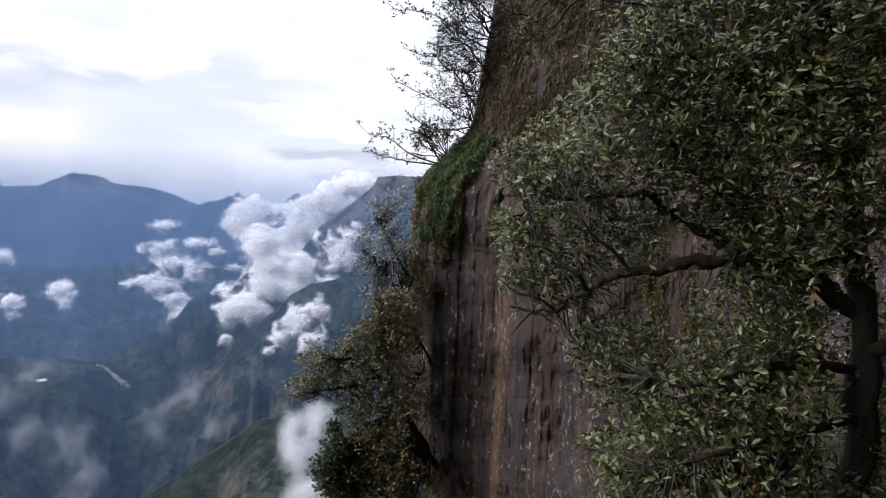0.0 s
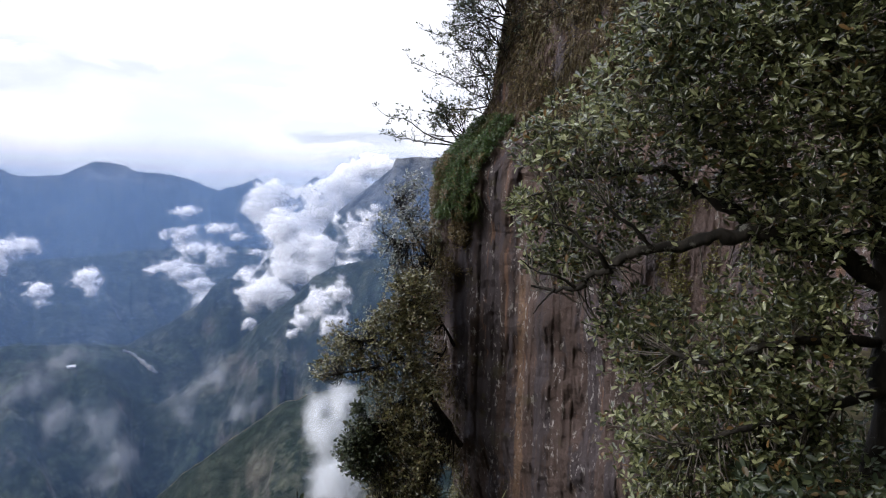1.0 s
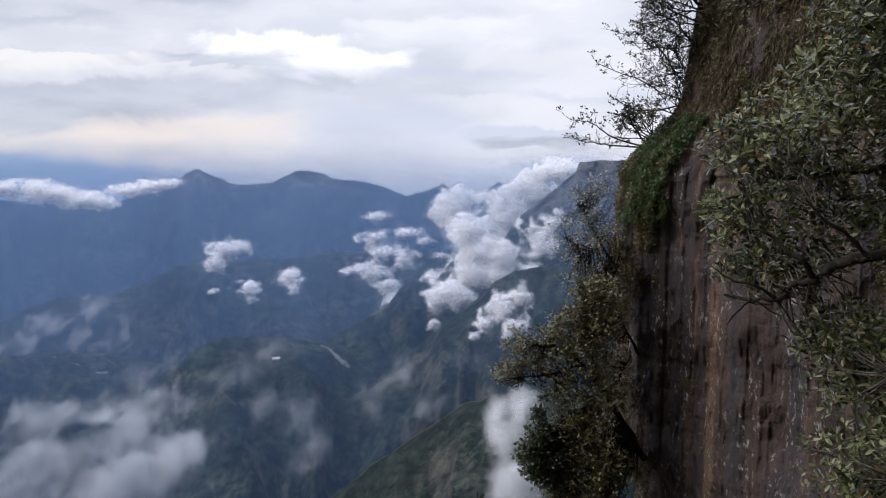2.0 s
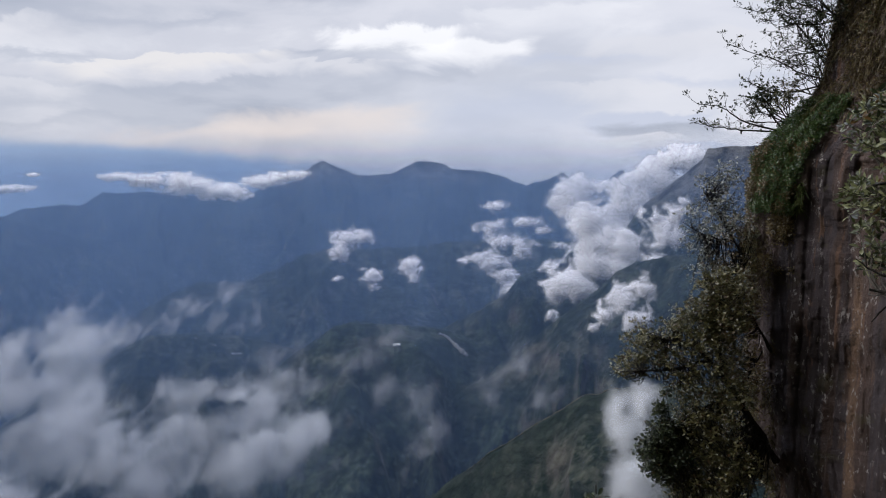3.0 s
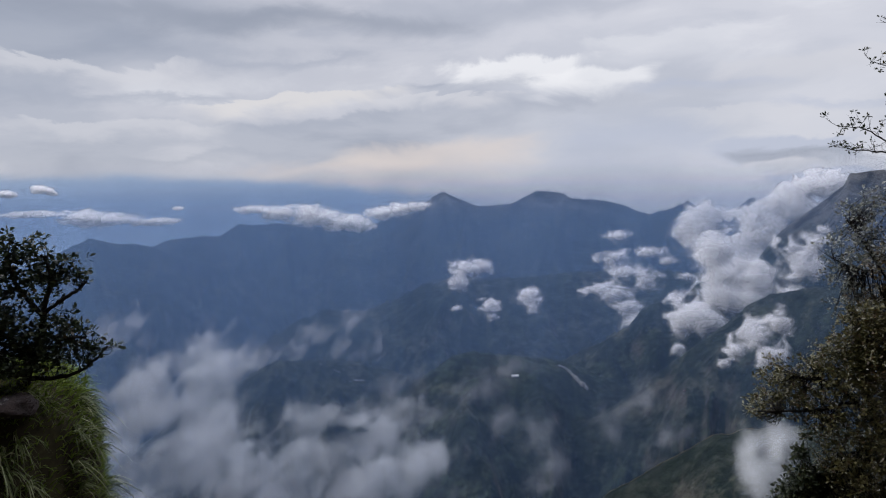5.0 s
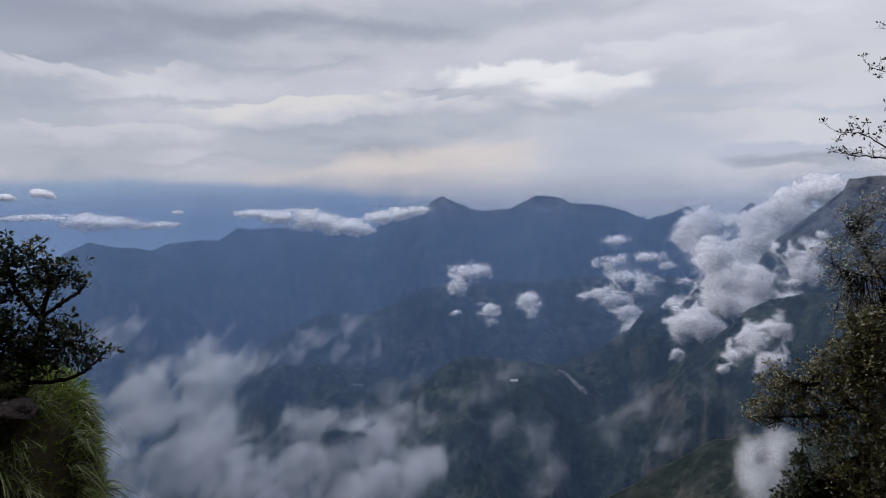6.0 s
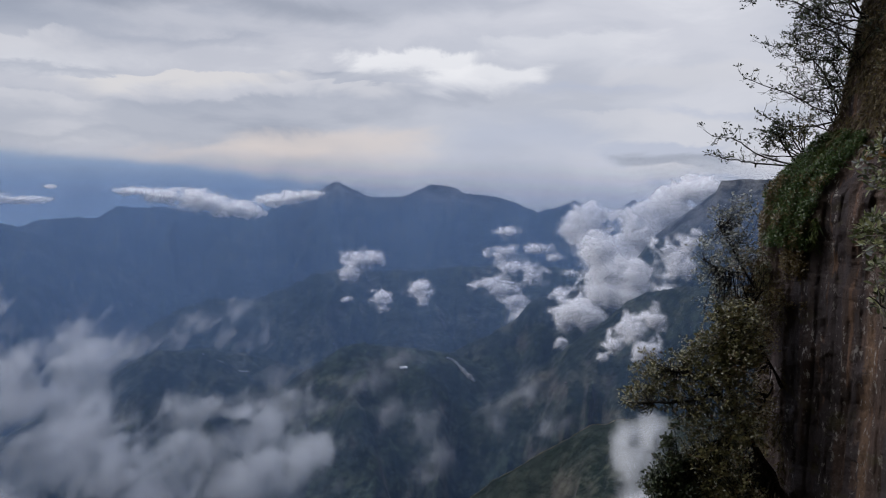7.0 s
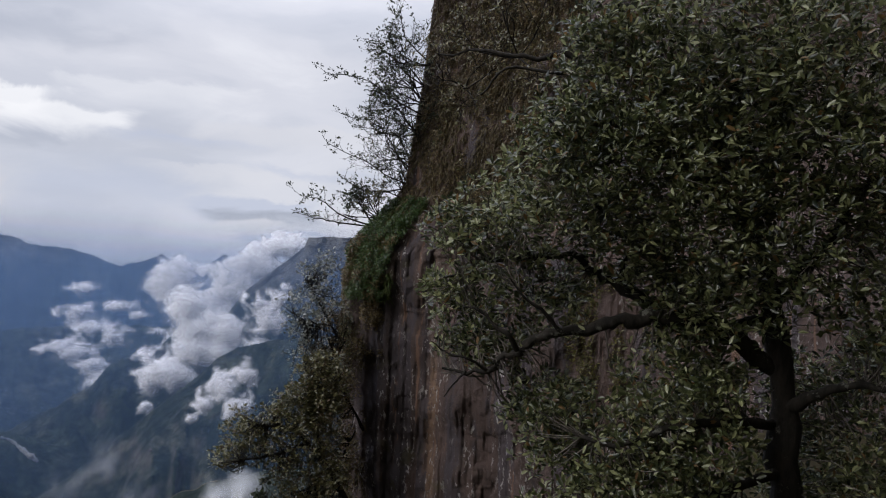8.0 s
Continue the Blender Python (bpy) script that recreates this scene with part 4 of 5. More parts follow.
# ---- the broad tree beside the path ----
def near_tree():
    foot = at(-33.4, -22, 6.4)
    foot[2] = float(land(np.array([-33.4]), np.array([6.4]))[0]) - 0.1
    ob = thing("tree", "broad old evergreen tree with leathery leaves and dark twisting limbs", "tree", place=foot)
    limbs = [
        limb_part([foot, at(-33.4, -18.0, 6.4), at(-33.3, -12.4, 6.4), at(-32.9, -5.8, 6.4), at(-31.4, 2.4, 6.5), at(-29.9, 10, 6.7), at(-29, 17, 6.9)], 0.145, 0.05, ob, "trunk", 20, 12),
        limb_part([at(-32.6, -7.4, 6.4), at(-28.3, -4.6, 6.1), at(-24.5, -4.2, 5.9), at(-22.9, -4.6, 5.85), at(-21.4, -4.6, 5.8), at(-19.8, -5.3, 5.8), at(-16.5, -5.9, 5.7), at(-14.9, -6.7, 5.7), at(-14.0, -7.5, 5.68), at(-12.8, -7.9, 5.7), at(-12.0, -9.0, 5.7), at(-10.2, -9.3, 5.75), at(-8.0, -9.3, 5.8)], 0.075, 0.010, ob, n=40),
        limb_part([at(-32.2, -4.0, 6.4), at(-28.5, -4.6, 6.3), at(-24.9, -4.4, 6.2), at(-23.6, -3.6, 6.15), at(-22.0, -2.3, 6.1), at(-20.3, -1.5, 6.1), at(-18.9, -0.8, 6.1), at(-18.2, 0.1, 6.05), at(-16.1, 0.0, 6.0), at(-13.6, -0.4, 6.0), at(-11.1, -0.6, 6.05), at(-8, -2.3, 6.1)], 0.068, 0.010, ob, n=36),
        limb_part([at(-13.9, -7.5, 5.68), at(-13.3, -6.3, 5.6), at(-12.2, -5.8, 5.6), at(-11.0, -4.6, 5.6), at(-9.5, -4.2, 5.6)], 0.026, 0.006, ob, n=16),
        limb_part([at(-11.6, -9.1, 5.7), at(-10.0, -8.2, 5.6), at(-8.6, -8.0, 5.6), at(-7.2, -7.1, 5.6)], 0.015, 0.004, ob, n=12),
        limb_part([at(-10.0, -9.3, 5.75), at(-9.0, -10.4, 5.7), at(-8.4, -11.3, 5.7)], 0.010, 0.004, ob, n=10),
        limb_part([at(-17.2, -5.8, 5.7), at(-15.8, -4.3, 5.6), at(-14.6, -3.6, 5.55), at(-13.2, -2.1, 5.5)], 0.022, 0.006, ob, n=12),
        limb_part([at(-23.6, -3.3, 6.1), at(-22.2, -1.9, 6.0), at(-21.6, -0.4, 6.0), at(-22.3, 0.7, 6.0), at(-20.8, 2.6, 6.0), at(-17.5, 6, 5.9)], 0.035, 0.010, ob, n=16),
        limb_part([at(-31, 4, 6.5), at(-26.5, 11.5, 6.4), at(-22.2, 13.9, 6.3), at(-19.2, 14.7, 6.3), at(-16.6, 15.3, 6.3), at(-13.5, 14.9, 6.3), at(-10.4, 15.4, 6.4), at(-6.6, 15, 6.6)], 0.06, 0.009, ob, n=22),
        limb_part([at(-19.5, 14.6, 6.3), at(-16.6, 13.9, 6.2), at(-12.3, 14.2, 6.2), at(-10.2, 12.1, 6.2)], 0.025, 0.007, ob),
        limb_part([at(-31.3, 1, 6.5), at(-28, 5, 6.0), at(-24, 8, 5.8), at(-19, 9, 5.8), at(-15, 7, 5.8)], 0.06, 0.010, ob),
        limb_part([at(-33, -11, 6.4), at(-30, -11.5, 5.9), at(-26, -12, 5.6), at(-22, -14, 5.5), at(-17.5, -13, 5.6)], 0.05, 0.010, ob),
        limb_part([at(-33.5, -14, 6.4), at(-29, -16.5, 5.7), at(-24, -18.5, 5.4), at(-19, -20.5, 5.4)], 0.045, 0.010, ob),
        limb_part([at(-31.8, -3, 6.4), at(-35, 1, 6.2), at(-38, 6, 6.1), at(-42, 9, 6.2)], 0.07, 0.012, ob),
        limb_part([at(-33, -10, 6.4), at(-37, -8, 6.2), at(-41, -8, 6.2)], 0.06, 0.012, ob),
        limb_part([at(-31, 5, 6.5), at(-32.5, 12, 6.2), at(-34, 18, 6.2)], 0.06, 0.012, ob),
    ]
    lobes = []
    for az, el, px, d in [(-11.8, 1.7, 120, 6.0), (-9.9, -4.1, 85, 5.9), (-17, 6.1, 150, 5.9), (-23.5, 8.2, 190, 5.9), (-22, 2.1, 110, 6.0), (-16.3, -3.3, 95, 5.9), (-27.9, 9.2, 180, 6.0),
                          (-31.2, 2.4, 190, 6.0), (-26.5, -9.6, 120, 5.7), (-28.5, -2.3, 95, 5.9), (-28.9, -9.0, 58, 6.0), (-35, -9, 90, 6.8), (-16.9, -12.6, 100, 5.7), (-22.5, -15.3, 140, 5.5), (-27, -13, 120, 5.6),
                          (-18.3, -19.9, 110, 5.4), (-25.6, -19.2, 130, 5.4), (-29.0, -17.5, 55, 5.8), (-36, -15, 110, 6.6), (-14.3, -11.2, 55, 5.8), (-7.9, -2.8, 45, 6.0), (-8.4, 2.0, 60, 6.1), (-18.7, 10.6, 120, 6.0), (-13, -7, 60, 5.8), (-11, -7.4, 50, 5.7), (-9, -7.2, 40, 5.8),
                          (-37, 10.0, 180, 6.1), (-41, -1, 150, 6.1), (-42, -10, 135, 6.3), (-38.5, -6, 55, 6.9), (-32.7, 15, 175, 6.2), (-25, 16.5, 155, 6.2), (-26.2, -4.6, 62, 5.7), (-24.2, -0.6, 80, 5.8), (-42, -19, 115, 6.4), (-44, 4, 130, 6.2), (-20, 16.5, 110, 6.3), (-26, -24, 120, 5.3), (-20, -25, 120, 5.3)]:
        d = d - 0.035 * el if el > 0 else d + 0.25
        p = at(az, el, d)
        lobes.append((*p, px * PX * d * 0.92))
    centres = in_lobes(lobes, 12500)
    tw, tf = twigs_to(centres[::4], limbs, 0.0055)
    part("twig", tw, tf, TWIG, ob, "thin pale grey twigs", kind="stuff")
    v, f = rosettes(centres, 7, 0.064, 0.55, 0.35, 0.95)
    part("foliage", v, f, LEAF_NEAR, ob, "leathery dull green leaves", kind="stuff")
    # the leaves that stand nearest, one by one
    one = mesh_of("leaf", LEAF_V * 0.064, LEAF_F, LEAF_NEAR)
    near = in_lobes([l for l in lobes if l[1] < 5.2], 260)
    for c in near:
        leaf = new("leaf", one)
        leaf.parent = ob
        leaf.location = Vector(c) - Vector(foot)
        leaf.rotation_euler = rng.uniform(-0.7, 0.7), rng.uniform(-0.7, 0.7), rng.uniform(0, 6.28)
        s = rng.uniform(0.8, 1.35)
        leaf.scale = (s, s, s)


near_tree()


def undergrowth(az0, az1, d0, d1, n, mat, name, label, length, blade):
    """Low growth on the ledge round the tree's foot."""
    az, d = rng.uniform(az0, az1, n), rng.uniform(d0, d1, n)
    ok = fbm(az * 0.3, d * 0.9, 0, 3, 505) > 0.42
    az, d = az[ok], d[ok]
    a = np.radians(az)
    c = np.stack([-np.sin(a) * d, np.cos(a) * d, land(az, d) - 0.03], -1)
    if blade:
        c = np.repeat(c, 14, 0) + rng.normal(0, 0.03, (len(c) * 14, 3)) * (1, 1, 0)
        v, f = blades(c, rng.normal(0, 0.6, c.shape) + (0, 0, 0.9), length * rng.uniform(0.5, 1.2, len(c)), 0.007, 0.75)
    else:
        c[:, 2] += length * rng.random(len(c))
        v, f = rosettes(c, 8, 0.08, 1.0, 0.25, 1.0)
    tagged(new(name, mesh_of(name, v, f, mat)), label, "undergrowth", kind="stuff")


undergrowth(-47, -16, 3.4, 8.0, 700, GRASS, "ledge_grass", "dull green arching grass on the ledge under the tree", 0.30, True)
undergrowth(-47, -16, 3.8, 8.0, 600, LEAF_DARK, "undergrowth", "dark low leafy undergrowth round the tree's foot", 0.34, False)
undergrowth(-47, -20, 3.4, 7.0, 260, STRAW, "dry_grass", "dry brown grass on the ledge under the tree", 0.26, True)


# ---- trees and shrubs on the cliff ----
def clump_tree(name, label, foot, limb_lines, lobes, tufts, per, size, mat, twig_r=0.008, up=0.2, slim=1.2, trunk_r=0.09):
    ob = thing(name, label, "tree", place=foot)
    limbs = []
    for i, line in enumerate(limb_lines):
        limbs.append(limb_part(line, trunk_r if i == 0 else trunk_r * 0.5, trunk_r * 0.25, ob, "trunk" if i == 0 else "limb", 16, 8))
    centres = in_lobes(lobes, tufts)
    v, f = twigs_to(centres[::2], limbs, twig_r)
    part("twig", v, f, BARK, ob, kind="stuff")
    v, f = rosettes(centres, per, size, 0.9, up, slim)
    part("crown", v, f, mat, ob, kind="stuff")
    return ob


def lobe(az, el, px, d):
    return (*at(az, el, d), px * PX * d)


clump_tree("cliff_tree", "leaning olive-green tree rooted in a crack of the cliff", at(-2.9, -21.5, 18.4),
           [[at(-2.9, -21.5, 18.6), at(-0.8, -18.5, 18.0), at(1.1, -16, 17.6), at(3.2, -14, 17.4), at(6.5, -13.6, 17.2)], [at(1.1, -16, 17.6), at(1.6, -12.5, 17.5), at(2.6, -8.5, 17.6)],
            [at(2.2, -15, 17.5), at(4.5, -15.8, 17.2), at(7.5, -16.2, 17)], [at(0, -17.3, 17.8), at(2.5, -18.6, 17.5), at(5.3, -20.8, 17.3)]],
           [lobe(*q, 17.4) for q in [(0.5, -25, 50), (2.2, -25.5, 50), (3.4, -24, 40), (0.8, -28, 55), (2.8, -28, 55), (1.7, -9.6, 34), (0.8, -11.6, 40), (2.4, -12.2, 36), (6.9, -13.9, 38), (7.9, -15.8, 30), (5.5, -15, 40), (3, -13.6, 50), (2.6, -11.0, 30), (1.4, -12.2, 42), (3.4, -16.6, 45), (1.2, -15, 40), (2.2, -18.6, 45), (1.2, -20.5, 45), (2.5, -21.5, 40), (1.5, -23.5, 50), (4.4, -12.4, 26), (0.4, -9.8, 36), (0.3, -17.5, 40), (0.2, -22, 45), (3.4, -19.8, 35)]],
           3700, 8, 0.086, LEAF_OLIVE)
clump_tree("cliff_shrub", "brown-leaved shrubs matted over the cliff corner", at(-2.2, -14, 18.8),
           [[at(-2.2, -14, 19), at(-0.6, -11, 18.7), at(0.4, -8, 18.6)], [at(-1.6, -14, 19), at(-0.4, -17, 18.6), at(-0.2, -21, 18.4)]],
           [lobe(*q, 18.7) for q in [(0.6, -8.5, 40), (-0.1, -11, 40), (0.4, -13.5, 40), (-0.2, -16, 42), (0.2, -19, 45), (-0.6, -22, 45), (0.5, -5.5, 30), (1.2, -10, 30), (0.9, -24, 50)]], 1100, 8, 0.085, LEAF_BROWN, trunk_r=0.04)
clump_tree("cliff_shrub", "dark leafy shrub hanging over the cliff edge", at(3.4, -20.5, 17.4),
           [[at(3.2, -20.5, 17.4), at(4.6, -20.6, 17.2), at(6.2, -22, 17)]], [lobe(*q, 17.1) for q in [(5.3, -20.3, 24), (6, -21.8, 26), (5.4, -23.2, 28), (4.2, -22, 26), (5.5, -18.9, 13), (5.2, -17.7, 9)]], 420, 9, 0.10, LEAF_DARK, trunk_r=0.03)
clump_tree("cliff_shrub", "thin pale-leaved shrub on the cliff edge", at(-0.2, -7.5, 18.6),
           [[at(-0.2, -7.5, 18.6), at(1.2, -5.2, 18.2), at(2.8, -2.6, 18)], [at(0.6, -6.2, 18.4), at(2.6, -5.8, 18), at(3.8, -5.2, 17.8)]],
           [lobe(*q, 18) for q in [(2.6, -5.8, 42), (1.2, -4.2, 40), (2.1, -2.4, 36), (1.0, -1.2, 25), (3.4, -4.2, 25), (2.4, -8.2, 35)]], 520, 4, 0.085, LEAF_PALE, trunk_r=0.03)


def bare_shrub(name, label, foot, ways, length, depth, tuft, leafy=0.6, mat=None, radius=0.03):
    ob = thing(name, label, "shrub", place=foot)
    out, tips = [], []
    for w in ways:
        shoots(foot, w, length, depth, out, tips, 0.5, radius)
    v, f = gather(out)
    part("branch", v, f, BARK, ob, "dark bare branches", kind="stuff")
    tips = np.array(tips)
    pick = tips[rng.random(len(tips)) < leafy]
    v, f = rosettes(pick, 6, tuft, 0.7, 0.2, 1.2)
    part("leaf_tuft", v, f, mat or LEAF_DARK, ob, "small dark leaf tufts", kind="stuff")
    return ob


SKY_SHRUB = "wiry dark shrub with bare forking branches on the cliff skyline"
bare_shrub("skyline_shrub", SKY_SHRUB, at(-6.4, 11.0, 20), [(-1, 0, 0.35), (-1, -0.2, 0.0), (-0.8, 0, 0.7), (-0.9, 0.2, 0.2)], 0.95, 4, 0.085, 0.45, radius=0.028)
bare_shrub("skyline_shrub", SKY_SHRUB, at(-6.2, 14.2, 20), [(-1, 0, 0.0), (-0.9, 0, 0.35), (-1, 0.2, -0.25)], 1.05, 4, 0.085, 0.45, radius=0.028)
bare_shrub("skyline_shrub", SKY_SHRUB, at(-6.3, 7.2, 20), [(-1, 0, 0.25), (-0.7, 0, 0.8), (-1, 0, 0.0), (-0.9, 0, 0.5)], 0.85, 4, 0.085, 0.35, radius=0.024)
bare_shrub("skyline_shrub", SKY_SHRUB, at(-4.9, 3.9, 20), [(-0.8, 0, 0.9), (-1, 0, 0.5), (-0.4, 0, 1), (-0.2, 0, 1), (-0.6, 0, 0.7)], 0.72, 4, 0.07, 0.2, radius=0.02)
bare_shrub("skyline_shrub", SKY_SHRUB, at(-2.6, 2.2, 20), [(-0.9, 0, 0.4), (-1, 0, 0.1), (-0.8, 0, 0.8), (-0.5, 0, 0.9)], 0.62, 3, 0.10, 0.5, radius=0.02)
bare_shrub("skyline_shrub", SKY_SHRUB, at(-5.2, 6.0, 20), [(-0.7, 0, 0.7), (-0.9, 0, 0.2), (-0.3, 0, 1.0), (-0.6, 0.2, 0.9)], 0.75, 4, 0.07, 0.35, radius=0.02)
bare_shrub("skyline_shrub", SKY_SHRUB, at(-5.4, 9.0, 20), [(-1, 0, 0.2), (-0.8, 0, 0.6), (-0.9, -0.2, -0.1), (-0.4, 0, 0.9)], 0.8, 4, 0.075, 0.45, radius=0.022)
bare_shrub("skyline_shrub", SKY_SHRUB, at(-5.7, 12.6, 20), [(-1, 0, 0.3), (-0.9, 0.2, 0.0), (-0.6, 0, 0.8)], 0.9, 4, 0.08, 0.5, radius=0.024)
bare_shrub("skyline_shrub", "low leafy dark shrub on the cliff skyline", at(-2.6, 2.6, 19.8), [(-0.6, 0, 0.8), (0.2, 0, 1.0), (-1, 0, 0.3), (-0.2, -0.3, 0.9)], 0.42, 3, 0.075, 0.9, LEAF_OLIVE, 0.015)


def reaching_shrub(foot, lines, label):
    """A shrub whose long branches arch out from the skyline to leafy tips."""
    ob = thing("skyline_shrub", label, "shrub", place=foot)
    tips, out = [], []
    for line in lines:
        q = spline([foot] + line, 14)
        q = q + rng.normal(0, 0.02, q.shape) * np.linspace(0, 1, 14)[:, None]
        v, f = tube(q, np.linspace(0.026, 0.008, 14), 5)
        part("branch", v, f, BARK, ob)
        for i in range(5, 14):
            w = q[min(i + 1, 13)] - q[max(i - 1, 0)]
            w = w / np.linalg.norm(w) + rng.normal(0, 0.7, 3) + (0, 0, 0.25)
            shoots(q[i], w, 0.28, 1, out, tips, 0.5, 0.007, 2)
        far = q[9:]
        tips += list(np.repeat(far, 3, 0) + rng.normal(0, 0.07, (len(far) * 3, 3)))
    v, f = gather(out)
    part("twig", v, f, BARK, ob, kind="stuff")
    tips = np.array(tips)
    v, f = rosettes(tips[rng.random(len(tips)) < 0.6], 7, 0.085, 0.7, 0.2, 1.2)
    part("leaf_tuft", v, f, LEAF_DARK, ob, "small dark leaf tufts", kind="stuff")


REACH = "wiry shrub arching off the cliff skyline with dark leafy tips"
reaching_shrub(at(-2.4, 1.6, 20), [[at(0.3, 2.4, 19.7), at(1.7, 3.4, 19.5), at(3.3, 3.7, 19.4)], [at(0.2, 1.8, 19.8), at(1.6, 2.0, 19.6), at(2.9, 2.2, 19.5)], [at(-1.2, 3.2, 20), at(-0.8, 4.4, 20)]], REACH)
reaching_shrub(at(-5.4, 4.9, 20), [[at(-3.2, 5.6, 19.8), at(-1.2, 6.8, 19.6), at(1.6, 7.9, 19.4)], [at(-3.0, 4.4, 19.8), at(-1.2, 4.5, 19.7), at(0.2, 5.3, 19.6)], [at(-3.8, 7.5, 20), at(-2.2, 9.4, 19.8), at(0.5, 10.2, 19.6)], [at(-4.6, 7.5, 20), at(-3.4, 9.2, 20)]], REACH)
reaching_shrub(at(-6.2, 10.2, 20), [[at(-3.6, 11.4, 19.8), at(-1.2, 12.8, 19.6), at(1.7, 13.1, 19.4)], [at(-4.0, 10.6, 19.8), at(-2.0, 11.6, 19.7)], [at(-4.4, 13.4, 20), at(-1.8, 15.0, 19.8)]], REACH)
bare_shrub("cliff_shrub", "brown half-bare shrub high on the cliff", at(-9, 12.5, 16), [(-0.6, -0.5, 0.5), (0.6, -0.5, 0.5), (0, -0.6, 0.8), (0.3, -0.6, -0.2)], 0.8, 4, 0.07, 0.5, LEAF_OLIVE, 0.02)
bare_shrub("cliff_shrub", "brown half-bare shrub high on the cliff", at(-13, 15, 14.5), [(-0.6, -0.5, 0.3), (0.6, -0.5, 0.5), (-0.8, -0.6, -0.2), (0.3, -0.6, -0.4)], 0.9, 4, 0.07, 0.5, LEAF_OLIVE, 0.02)


def cliff_grass(name, label, n, u_range, z_range, length, mat, droop=0.8, keep=0.5, seed=3):
    """Tufts that hang from the face."""
    u = rng.uniform(*u_range, n)
    z = rng.uniform(*z_range, n)
    ok = fbm(u * 60, z * 1.4, 0, 4, seed) > keep
    p = cliff_at(u[ok], z[ok])
    out = -p * (1, 1, 0)
    out /= np.linalg.norm(out, axis=1)[:, None]
    w = out * 0.6 + rng.normal(0, 0.55, p.shape) + (0, 0, 0.5)
    v, f = blades(p, w, length * rng.uniform(0.5, 1.2, len(p)), 0.014, droop)
    me = mesh_of(name, v, f, mat)
    return tagged(new(name, me), label, "grass", kind="stuff")


def drape(name, label, n, u_range, z_range, stand, size, mat, keep=0.45, seed=5, per=6, slim=1.1):
    """Small-leaved growth that mats the face, thick on its swells and thin in its hollows."""
    u, z = rng.uniform(*u_range, n), rng.uniform(*z_range, n)
    f = fbm(u * 55, z * 1.1, 0, 4, seed)
    ok = f > keep
    u, z, f = u[ok], z[ok], f[ok]
    p = cliff_at(u, z)
    out = -p * (1, 1, 0)
    out /= np.linalg.norm(out, axis=1)[:, None]
    out = out + np.array((-0.35, 0, 0.25)) * (u < 0.03)[:, None]
    p = p + out * (stand * rng.random(len(u)) * smooth(f, keep, keep + 0.2))[:, None]
    v, fc = rosettes(p, per, size, 0.9, 0.2, slim)
    return tagged(new(name, mesh_of(name, v, fc, mat)), label, "undergrowth", kind="stuff")


cliff_grass("cliff_grass", "green grass and moss on the upper cliff edge", 14000, (0.0, 0.055), (0.3, 3.0), 0.18, GRASS, keep=0.44)
cliff_grass("dry_grass", "brown dry grass hanging thickly on the upper cliff", 30000, (0.0, 0.22), (2.5, 10), 0.24, THATCH, droop=1.1, keep=0.36, seed=9)
cliff_grass("dry_grass", "brown and olive growth clinging to the cliff foot", 3000, (0.0, 0.03), (-8, 0.2), 0.22, THATCH, keep=0.48, seed=19)
drape("moss_mat", "green mossy mat over the cliff's shoulder", 3600, (-0.01, 0.05), (0.2, 2.9), 0.30, 0.060, LEAF_GREEN, 0.42, 41)
drape("creeper_mat", "brown creeping growth over the cliff's corner", 3400, (-0.02, 0.050), (-1.2, 1.9), 0.35, 0.070, LEAF_BROWN, 0.46, 43)
drape("creeper_mat", "olive creeping growth down the cliff's corner", 3600, (-0.03, 0.012), (-8.5, 0.6), 0.40, 0.075, LEAF_OLIVE, 0.44, 45)
drape("creeper_mat", "dull brown growth high on the cliff", 5200, (0.0, 0.22), (2.8, 10.0), 0.35, 0.060, LEAF_BROWN, 0.47, 47)
drape("creeper_mat", "olive growth high on the cliff", 1800, (0.03, 0.22), (3.2, 10.0), 0.40, 0.065, LEAF_OLIVE, 0.53, 49)
drape("creeper_mat", "yellow-green moss patch on the rock behind the tree", 2200, (0.28, 0.40), (-1.6, 1.4), 0.12, 0.055, MOSS_LEAF, 0.50, 51)


